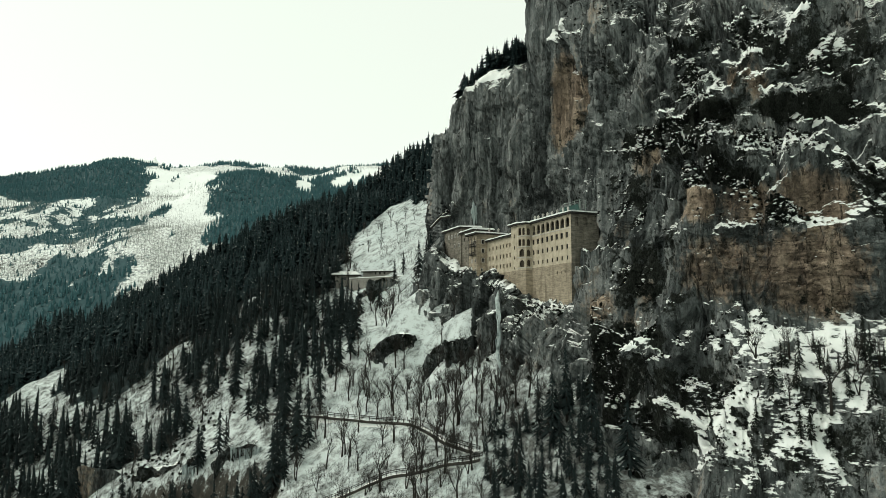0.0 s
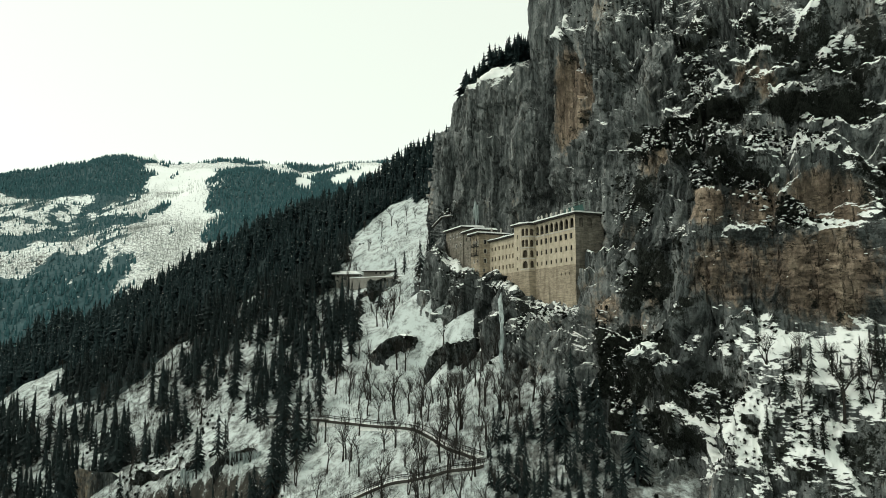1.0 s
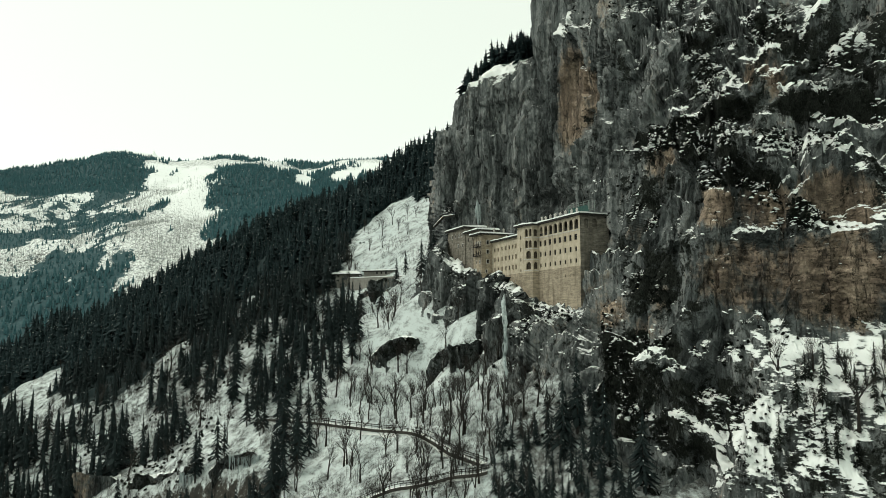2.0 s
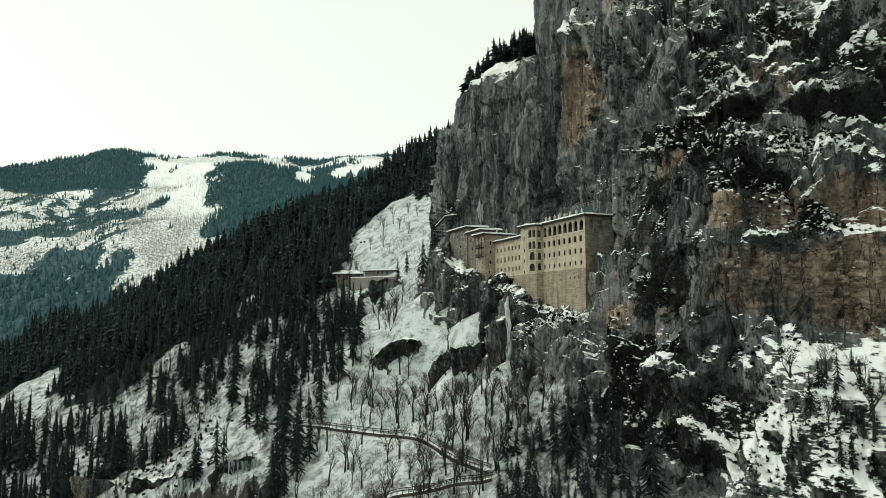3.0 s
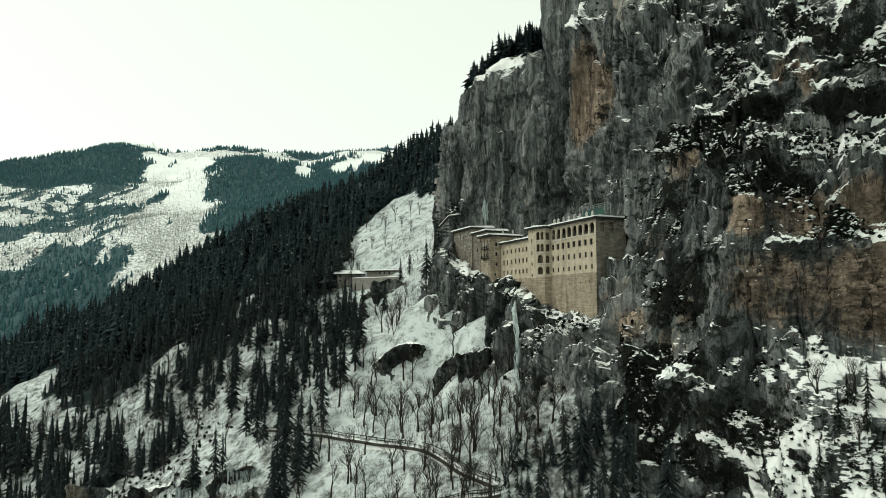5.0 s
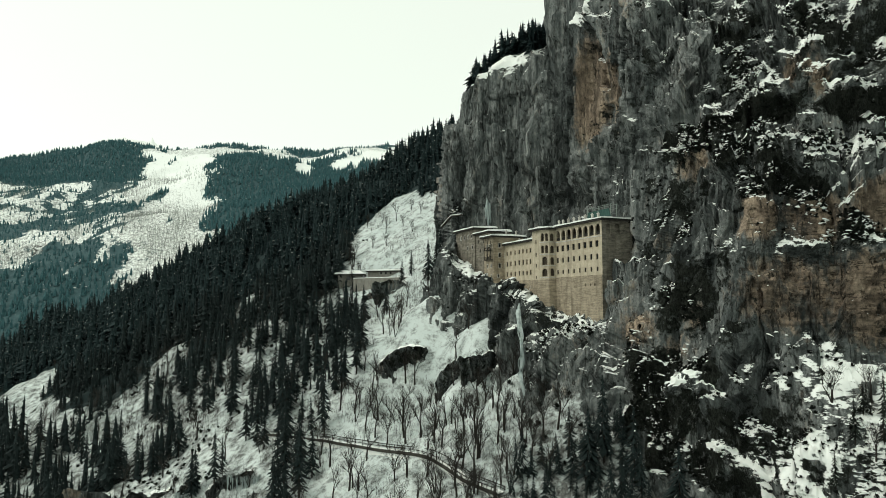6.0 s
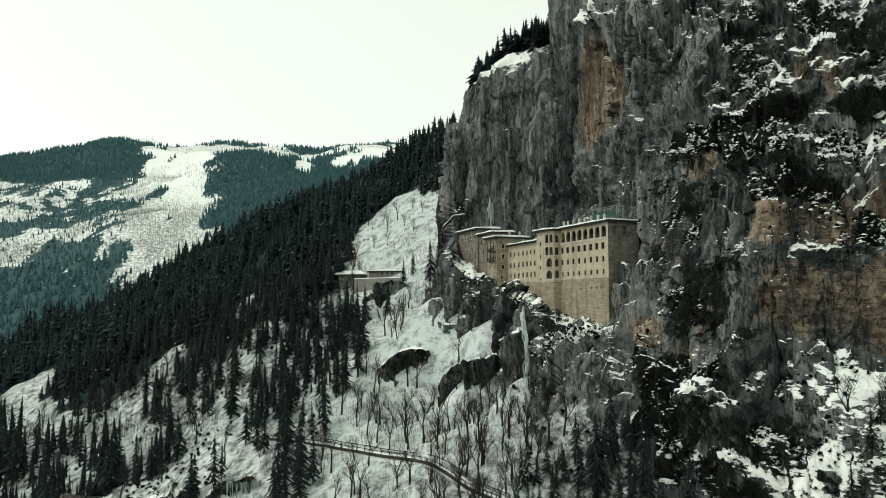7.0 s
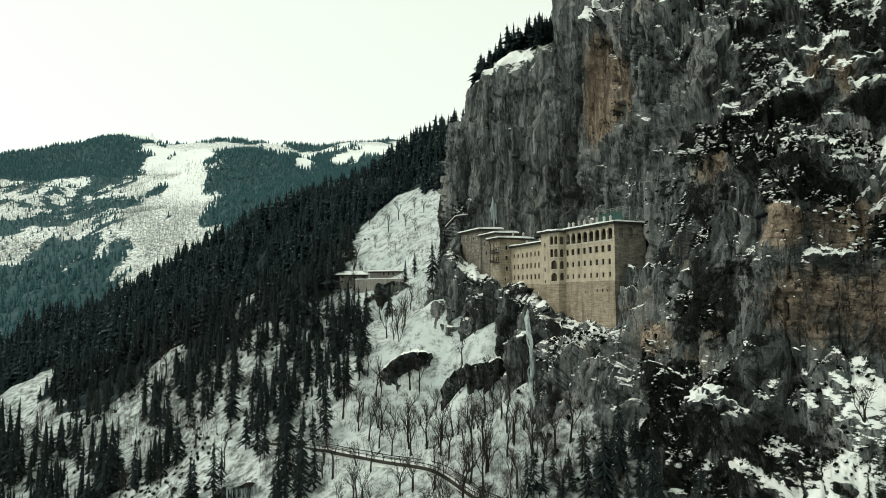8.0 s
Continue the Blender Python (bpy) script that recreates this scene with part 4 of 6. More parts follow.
    lower_shelf = lower_shelf[(lower_shelf[:, 0] > 74) & (lower_shelf[:, 0] < 116) & (lower_shelf[:, 2] > 66) & (lower_shelf[:, 2] < 98) & (CLIFF_UP.ravel() > 0.35)]
    for q in lower_shelf[rng.choice(len(lower_shelf), 40, False)]:
        copy_thing(small[pick.randrange(2)], Matrix.Translation(q) @ pose(0, 0, -0.4, 0, 0, pick.uniform(0, 360)) @ Matrix.Scale(pick.uniform(0.5, 1.0), 4))
    # across the valley
    x, y = scatter(rng, -1400, -150, 800, 1850, 6.7)
    lone = (x / y < -0.465) & (y < 1420) & (rng.uniform(0, 1, len(x)) < 0.24)
    keep = ((far_wood(x, y) > 0) | lone) & (rng.uniform(0, 1, len(x)) < 0.9)
    x, y = x[keep], y[keep]
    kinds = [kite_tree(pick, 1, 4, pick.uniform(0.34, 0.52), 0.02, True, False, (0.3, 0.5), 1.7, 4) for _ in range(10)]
    me = join_trees("hillside_forest", np.stack([x, y, ground_height(x, y)], 1), rng.uniform(5, 13, len(x)) * np.where((x / y < -0.455) & (y < 1400) & (y > 960), 0.62, 1.0), kinds, HAZED_FAR_NEEDLES, 5)
    tagged(new("hillside_forest", me), "distant fir forest across the valley in haze-tinted blue-green", "forest", kind="stuff")
    # leafless trees on the open snow over there
    x, y = scatter(rng, -960, -280, 850, 1640, 3.2)
    az = x / y
    bare = np.clip((1600 - y) / 300, 0.06, 1) * np.clip(0.50 + 1.3 * fbm(x / 40, y / 55, 0 * x, 3, 151), 0.08, 0.95)
    keep = (far_wood(x, y) <= 0) & (az > -0.68) & (az < -0.32) & (rng.uniform(0, 1, len(x)) < bare)
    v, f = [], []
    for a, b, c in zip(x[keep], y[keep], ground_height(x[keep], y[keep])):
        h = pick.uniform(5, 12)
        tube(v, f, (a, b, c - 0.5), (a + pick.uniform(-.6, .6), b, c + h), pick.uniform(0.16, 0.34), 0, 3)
    tagged(new("hillside_bare_trees", mesh_from("hillside_bare_trees", v, f, HAZED_TWIGS)), "distant leafless trees on the snowy hillside, haze-paled grey", "trees", kind="stuff")


build_woods()


def build_bare_trees():
    rng = np.random.default_rng(9)
    pick = random.Random(4)
    kinds = [bare_tree(400 + k, h, "leafless grey-brown tree rooted in the snow slope", st) for k, (h, st) in enumerate(((14, 1), (10, 3), (16, 1), (13, 2), (10, 3)))]
    spots = [(-31, 222), (-20.6, 199), (-17, 233), (-44, 244), (9.8, 199), (1, 219), (16, 207.5), (-15, 262), (-8, 225), (-2, 205), (5, 212), (12, 215), (-26, 245), (-34, 262)]
    x, y = scatter(rng, -50, 30, 178, 330, 6.0)
    keep = (openness(x, y) > 0.1) & (rng.uniform(0, 1, len(x)) < np.where(x > -22, 0.5, 0.55)) & (y < 300 - 0.9 * x)
    spots += list(zip(x[keep], y[keep]))
    x, y = scatter(rng, -16, 24, 186, 236, 4.6)
    spots += [(a, b) for a, b in zip(x, y) if rng.uniform() < 0.5]
    x, y = scatter(rng, -300, -50, 225, 470, 8.0)
    keep = (y > 195 - 0.40 * x) & ((y < 390) | (openness(x, y) > 0)) & (rng.uniform(0, 1, len(x)) < 0.40)
    spots += list(zip(x[keep], y[keep]))
    spots += [(-44, 400), (-38, 416), (-50, 425), (-33, 430), (-42, 440), (-28, 412), (-24, 436), (-36, 396), (-22, 400), (-18, 420)]
    places = [(a, b, float(ground_height(a, b))) for a, b in spots]
    for a, b, c in [(70.7, 156, 93), (78, 155, 93), (83, 152, 91.5), (90, 149, 91.5), (95, 149, 92), (74, 149, 83), (81, 145, 82), (88, 146, 86)]:
        places.append(tuple(cliff_point(a, b, c)))
    # those of the gully and the shelf are things of their own; the ones scattered in the woods are joined
    apart = [q for q in places if q[0] > -50]
    apart, spare = apart[:250], apart[250:]
    for n_, (a, b, c) in enumerate(apart):
        m = pose(a, b, c, pick.uniform(-4, 4), pick.uniform(-4, 4), pick.uniform(0, 360))
        if n_ < 5:
            kinds[n_].matrix_basis = m
        else:
            copy_thing(kinds[pick.randrange(5)], m)
    wild = [q for q in places if q[0] <= -50][::2] + spare
    shapes = []
    for k in range(5):
        v, f = [], []
        for me in (c_.data for c_ in kinds[k].children):
            f += [tuple(i_ + len(v) for i_ in p_.vertices) for p_ in me.polygons]
            v += [tuple(q.co) for q in me.vertices]
        shapes.append((np.array(v), np.array(f)))
    me = join_trees("leafless_wood", wild, [pick.uniform(0.8, 1.25) for _ in wild], shapes, TWIGS, 41, 0.2)
    tagged(new("leafless_wood", me), "grey leafless trees scattered among the firs", "trees", kind="stuff")
    # saplings and brush too fine to count
    x, y = scatter(rng, -220, 40, 175, 440, 2.1)
    keep = ((openness(x, y) > -0.25) | ((x < -50) & (y < 400) & (rng.uniform(0, 1, len(x)) < 0.6))) & (fbm(x / 14, y / 14, 0 * x, 3, 171) > np.where(x > -30, 0.08 - 0.40 * np.clip((242 - y) / 30, 0, 1), 0.08))
    v, f = [], []
    for a, b, c in zip(x[keep], y[keep], ground_height(x[keep], y[keep])):
        for _ in range(2):
            h = pick.uniform(1.0, 4.0) if a > -50 else pick.uniform(2.5, 8.0)
            p = (a + pick.uniform(-.8, .8), b + pick.uniform(-.8, .8), c - 0.4)
            q = (p[0] + pick.uniform(-.12, .12) * h, p[1] + pick.uniform(-.12, .12) * h, p[2] + h)
            tube(v, f, p, q, 0.055, 0, 3)
            for _ in range(4):
                t = pick.uniform(0.25, 0.9)
                o = tuple(p[i] + (q[i] - p[i]) * t for i in range(3))
                tube(v, f, o, (o[0] + pick.uniform(-.3, .3) * h, o[1] + pick.uniform(-.3, .3) * h, o[2] + 0.28 * h), 0.04, 0, 3)
    tagged(new("saplings", mesh_from("saplings", v, f, TWIGS)), "thin leafless saplings and brush in the snow", "brush", kind="stuff")


build_bare_trees()


def bush_kind(rng):
    """A ragged evergreen bush one metre high."""
    verts, faces = [], []
    for q in range(13):
        a, b = rng.uniform(0, 6.3), rng.uniform(-0.1, 1.5)
        d = Vector((math.cos(a) * math.cos(b), math.sin(a) * math.cos(b), math.sin(b)))
        side = d.cross(Vector((0, 0, 1))).normalized()
        r, w = rng.uniform(0.5, 0.95), rng.uniform(0.22, 0.40)
        i = len(verts)
        for p in ((0, 0, 0), d * r * .6 + side * w, d * r, d * r * .6 - side * w):
            verts.append(tuple(p))
        faces += [(i, i + 1, i + 2), (i, i + 2, i + 3)]
    return np.array(verts), np.array(faces)


def pillows(name, spots, outward, sizes, seed, label):
    """Small cushions of snow lying on tufts and ledges, long along the wall, joined into one mesh."""
    rng = np.random.default_rng(seed)
    n = len(spots)
    side = np.cross(outward, (0, 0, 1.0))
    side = side / (np.linalg.norm(side, axis=1, keepdims=True) + 1e-6)
    front = np.stack([-side[:, 1], side[:, 0], 0 * side[:, 0]], 1)
    front = front * np.sign((front * outward).sum(1) + 1e-6)[:, None]
    a = np.linspace(0, 2 * math.pi, 7)[:-1]
    tilt, thick = rng.uniform(-0.35, 0.35, n), rng.uniform(0.5, 1.5, n)
    verts = []
    for lift, reach in ((-0.10, 1.0), (0.16, 0.72)):
        for t in a:
            r = reach * rng.uniform(0.45, 1.4, n) * sizes
            drop = lift * thick * sizes + (tilt * math.cos(t) - 0.14 * math.cos(t) ** 2) * sizes + rng.uniform(-0.08, 0.08, n) * sizes
            verts.append(spots + side * (math.cos(t) * r)[:, None] + front * (0.25 * sizes + 0.55 * math.sin(t) * r)[:, None] + np.stack([0 * r, 0 * r, drop], 1))
    verts.append(spots + front * (0.25 * sizes)[:, None] + np.stack([0 * sizes, 0 * sizes, 0.26 * thick * sizes], 1))
    verts = np.stack(verts, 1)
    faces = []
    for q in range(6):
        e = (q + 1) % 6
        faces += [(q, e, 6 + e), (q, 6 + e, 6 + q), (6 + q, 6 + e, 12)]
    faces += [(0, q + 1, q) for q in range(1, 5)]
    faces = np.array(faces)[None] + (np.arange(n) * 13)[:, None, None]
    me = mesh_from(name, verts.reshape(-1, 3), faces.reshape(-1, 3), SNOW_MAT)
    return tagged(new(name, me), label, "snow", kind="stuff")


def build_bushes():
    rng = np.random.default_rng(15)
    pick = random.Random(8)
    kinds = [bush_kind(pick) for _ in range(6)]
    p, up, out = CLIFF.reshape(-1, 3), CLIFF_UP.ravel(), CLIFF_OUT.reshape(-1, 3)
    tufts = region(p, TUFTS_ABOVE + TUFTS_BELOW)
    drift = fbm(p[:, 0] / 7 + p[:, 2] / 11, p[:, 1] / 7, p[:, 2] / 5, 3, 181)
    weight = (np.clip(region(p, SCRUB_SHADE_ABOVE + SCRUB_BELOW) - 0.11, 0, 1) * 9 + tufts * 0.5 + 0.003) * np.clip(up + 0.25, 0, 1) * (p[:, 1] < 330)
    weight = weight * np.clip(drift * 1.5 + 0.5, 0, 1)
    index = rng.choice(len(p), 6000, False, weight / weight.sum())
    size = rng.uniform(0.4, 1.2, len(index))
    me = join_trees("cliff_scrub", p[index], size, kinds, DARK_SCRUB, 21, 0.1)
    tagged(new("cliff_scrub", me), "dark evergreen scrub dusted with snow on the ledges", "scrub", kind="stuff")
    weight = (tufts + 0.012) * np.clip(up + 0.15, 0, 1) ** 2 * np.clip(drift * 2.6 + 0.15, 0, 1) ** 2 * (p[:, 1] < 340)
    index = rng.choice(len(p), 7500, False, weight / weight.sum())
    size = 0.16 + 0.62 * rng.uniform(0, 1, len(index)) ** 3
    pillows("ledge_snow", p[index] + out[index] * 0.15, out[index], size, 25, "small cushions of snow caught on ledges and tufts")
    x, y = scatter(rng, -190, 60, 150, 420, 3.2)
    z = ground_height(x, y)
    keep = (rng.uniform(0, 1, len(x)) < np.where(x > 14, 0.4, 0.9)) & ((x > 14) | ((x < -48) & (fbm(x / 15, y / 15, 0 * x, 3, 191) > 0.1)))
    for name, side, material, label in (("slope_scrub", x > 14, DARK_SCRUB, "dark evergreen scrub at the foot of the cliff"),
                                        ("snowy_scrub", x <= 14, SNOWY_NEEDLES, "low scrub laced with snow among the firs")):
        at = keep & side
        me = join_trees(name, np.stack([x, y, z], 1)[at], rng.uniform(0.5, 1.9, at.sum()), kinds, material, 23, 0.1)
        tagged(new(name, me), label, "scrub", kind="stuff")


build_bushes()


# ---- the monastery: s runs along its front away from the near corner, d outwards, z up ----
PLASTER = wall_material("aged_plaster", (0.36, 0.315, 0.235), (0.60, 0.525, 0.405), 0.0)
MASONRY = wall_material("rubble_masonry", (0.23, 0.195, 0.145), (0.43, 0.365, 0.275), 1.0)
DARK_WOOD = wood_material("dark_eaves_wood", (0.018, 0.0175, 0.016), (0.046, 0.043, 0.038))
GLASS = Nodes("window_glass", 0.08, 0.5).done((0.012, 0.014, 0.016))
SURROUND = wall_material("buff_surround_stone", (0.40, 0.33, 0.24), (0.55, 0.47, 0.36), 0.2)
# plaster inside the arches: the deep shade there is put into its colour
SHADED_PLASTER = wall_material("shade_darkened_plaster", (0.035, 0.030, 0.024), (0.13, 0.105, 0.08), 0.2)
DARK_STONE = wall_material("dark_kerb_stone", (0.03, 0.03, 0.027), (0.09, 0.085, 0.075), 1.0)
OLD_STONE = wall_material("old_grey_rubble", (0.085, 0.080, 0.068), (0.29, 0.265, 0.22), 1.0)
TURN = math.atan2(0.923, -0.385)


def footing(name, label, category, s=0.0, d=0.0, z=100.0, group=""):
    """An empty at a place of the monastery; its parts use s, d and z from there."""
    ob = new(name)
    x, y = 41.5 - 0.385 * s - 0.923 * d, 223 + 0.923 * s - 0.385 * d
    ob.matrix_basis = Matrix.Translation((x, y, z)) @ Matrix.Rotation(TURN, 4, "Z")
    return tagged(ob, label, category, group)


def box(bm, x0, x1, y0, y1, z0, z1):
    v = [bm.verts.new((x, y, z)) for z in (z0, z1) for x, y in ((x0, y0), (x1, y0), (x1, y1), (x0, y1))]
    for f in ((3, 2, 1, 0), (4, 5, 6, 7), (0, 1, 5, 4), (1, 2, 6, 5), (2, 3, 7, 6), (3, 0, 4, 7)):
        bm.faces.new([v[i] for i in f])


def arc_points(u, z, w, h, arch, n=7):
    """The outline of an opening from its lower left corner, over the top, to its lower right corner."""
    if not arch:
        return [(u - w / 2, z - h / 2), (u - w / 2, z + h / 2), (u + w / 2, z + h / 2), (u + w / 2, z - h / 2)]
    r, top = w / 2, z + h / 2
    pts = [(u - r, z - h / 2)]
    pts += [(u - r * math.cos(math.pi * k / n), top - r + r * math.sin(math.pi * k / n)) for k in range(n + 1)]
    return pts + [(u + r, z - h / 2)]


def pierced_wall(bm, p0, p1, z0, z1, holes, reveal=0.5):
    """A wall face from p0 to p1 (s, d), looking to the left of that way, with real openings (u, z, w, h, arch) and their reveals."""
    length = math.dist(p0, p1)
    t = ((p1[0] - p0[0]) / length, (p1[1] - p0[1]) / length)
    out = (-t[1], t[0])

    def at(u, z, back=0.0):
        return bm.verts.new((p0[0] + t[0] * u - out[0] * back, p0[1] + t[1] * u - out[1] * back, z))

    us = sorted({0.0, length, *[v for u, _, w, _, _ in holes for v in (u - w / 2, u + w / 2)]})
    zs = sorted({z0, z1, *[v for _, z, _, h, _ in holes for v in (z - h / 2, z + h / 2)]})
    for ua, ub in zip(us, us[1:]):
        for za, zb in zip(zs, zs[1:]):
            um, zm = (ua + ub) / 2, (za + zb) / 2
            if any(abs(um - u) < w / 2 and abs(zm - z) < h / 2 for u, z, w, h, _ in holes):
                continue
            bm.faces.new([at(ua, za), at(ub, za), at(ub, zb), at(ua, zb)])
    for u, z, w, h, arch in holes:
        line = arc_points(u, z, w, h, arch)
        for a, b in zip(line, line[1:] + line[:1]):
            bm.faces.new([at(*a), at(*b), at(*b, reveal), at(*a, reveal)])
        if arch:
            k = len(line) // 2
            left, right = line[1:k + 1], line[k:-1]
            top = z + h / 2
            for side, corner in ((left, (u - w / 2, top)), (right, (u + w / 2, top))):
                for a, b in zip(side, side[1:]):
                    bm.faces.new([at(*corner), at(*a), at(*b)])
    return t, out


WINDOW_MESHES = {}


def window_parts(parent, p0, p1, holes, recess=0.28, frame_material=None):
    """A frame and a pane in each opening of a wall face."""
    length = math.dist(p0, p1)
    t = ((p1[0] - p0[0]) / length, (p1[1] - p0[1]) / length)
    out = (-t[1], t[0])
    frame_material = frame_material or DARK_WOOD
    for u, z, w, h, arch in holes:
        key = (round(w, 2), round(h, 2), arch, frame_material.name)
        if key not in WINDOW_MESHES:
            bm = bmesh.new()
            b = 0.09
            box(bm, -w / 2, -w / 2 + b, -0.05, 0.05, -h / 2, h / 2), box(bm, w / 2 - b, w / 2, -0.05, 0.05, -h / 2, h / 2)
            box(bm, -w / 2 + b, w / 2 - b, -0.05, 0.05, -h / 2, -h / 2 + b), box(bm, -w / 2 + b, w / 2 - b, -0.05, 0.05, h / 2 - b, h / 2)
            box(bm, -0.03, 0.03, -0.04, 0.04, -h / 2 + b, h / 2 - b)
            bmesh.ops.recalc_face_normals(bm, faces=bm.faces)
            fm = bpy.data.meshes.new("window")
            bm.to_mesh(fm)
            fm.materials.append(frame_material)
            pm = mesh_from("pane", [(-w / 2, 0.02, -h / 2), (w / 2, 0.02, -h / 2), (w / 2, 0.02, h / 2), (-w / 2, 0.02, h / 2)], [(0, 1, 2, 3)], GLASS, False)
            WINDOW_MESHES[key] = (fm, pm)
        fm, pm = WINDOW_MESHES[key]
        ob = new("window", fm)
        ob.parent = parent
        x, y = p0[0] + t[0] * u - out[0] * recess, p0[1] + t[1] * u - out[1] * recess
        ob.matrix_basis = Matrix.Translation((x, y, z)) @ Matrix.Rotation(math.atan2(t[1], t[0]), 4, "Z")
        pane = new("pane", pm)
        pane.parent = ob


def surround_parts(parent, p0, p1, holes, material, b=0.16):
    """A pale stone surround a little proud of the wall round each opening."""
    length = math.dist(p0, p1)
    t = ((p1[0] - p0[0]) / length, (p1[1] - p0[1]) / length)
    out = (-t[1], t[0])
    for u, z, w, h, arch in holes:
        bm = bmesh.new()
        box(bm, -w / 2 - b, -w / 2, -0.05, 0.05, -h / 2 - b, h / 2 + b), box(bm, w / 2, w / 2 + b, -0.05, 0.05, -h / 2 - b, h / 2 + b)
        box(bm, -w / 2, w / 2, -0.05, 0.05, -h / 2 - b, -h / 2), box(bm, -w / 2, w / 2, -0.05, 0.05, h / 2, h / 2 + b)
        ob = part("window_surround", bm, material, parent)
        ob.matrix_basis = Matrix.Translation((p0[0] + t[0] * u + out[0] * 0.02, p0[1] + t[1] * u + out[1] * 0.02, z)) @ Matrix.Rotation(math.atan2(t[1], t[0]), 4, "Z")


def slab(bm, front, back, z_front, z_back, thick, under=None):
    """A roof skin between two lines of points, with thickness and closed edges."""
    n = len(front)
    rows = [[bm.verts.new((x, y, z)) for (x, y), z in zip(line, zs)] for line, zs in
            ((front, z_front), (back, z_back), (front, [under or z - thick for z in z_front]), (back, [z - thick for z in z_back]))]
    for i in range(n - 1):
        bm.faces.new((rows[0][i], rows[0][i + 1], rows[1][i + 1], rows[1][i]))
        bm.faces.new((rows[2][i + 1], rows[2][i], rows[3][i], rows[3][i + 1]))
        bm.faces.new((rows[2][i], rows[2][i + 1], rows[0][i + 1], rows[0][i]))
        bm.faces.new((rows[1][i], rows[1][i + 1], rows[3][i + 1], rows[3][i]))
    for i in (0, n - 1):
        bm.faces.new((rows[0][i], rows[1][i], rows[3][i], rows[2][i]))
    bmesh.ops.recalc_face_normals(bm, faces=bm.faces)


def roof_parts(parent, front, back, z_front, rise, seed):
    """Dark boarded eaves and the snow that lies on them."""
    zf, zb = [z_front] * len(front), [z_front + rise] * len(back)
    bm = bmesh.new()
    slab(bm, front, back, zf, zb, 0.7)
    roof = part("roof", bm, DARK_WOOD, parent, "dark boarded roof with wide eaves")
    rng = random.Random(seed)
    fine_f, fine_b = [], []
    for line, fine in ((front, fine_f), (back, fine_b)):
        for a, b in zip(line, line[1:]):
            fine += [(a[0] + (b[0] - a[0]) * k / 8, a[1] + (b[1] - a[1]) * k / 8) for k in range(8)]
        fine.append(line[-1])
    mid = (sum(p[0] for p in back) / len(back), sum(p[1] for p in back) / len(back))
    lap = [(p[0] + (p[0] - mid[0]) * 0.012, p[1] + (p[1] - mid[1]) * 0.012) for p in fine_f]
    bm = bmesh.new()
    slab(bm, lap, fine_b, [z_front + rng.uniform(0.26, 0.52) for _ in fine_f], [z_front + rise + 0.45 for _ in fine_b], 0.5, z_front - 0.04)
    part("snow_cover", bm, SNOW_MAT, roof, "uneven layer of white snow")
    return roof


def chimney_parts(parent, s, d, z, h=1.3, w=0.55):
    bm = bmesh.new()
    box(bm, s - w / 2, s + w / 2, d - w / 2, d + w / 2, z - 1.2, z + h)
    box(bm, s - w * 0.7, s + w * 0.7, d - w * 0.7, d + w * 0.7, z + h, z + h + 0.14)
    bmesh.ops.create_cone(bm, cap_ends=True, segments=8, radius1=w * 0.62, radius2=0.08, depth=0.45, matrix=Matrix.Translation((s, d, z + h + 0.36)))
    return part("chimney", bm, SNOW_STONE, parent, "small pale stone chimney capped with snow")


SNOW_STONE = wall_material("pale_chimney_stone", (0.42, 0.41, 0.37), (0.60, 0.59, 0.55), 0.3)


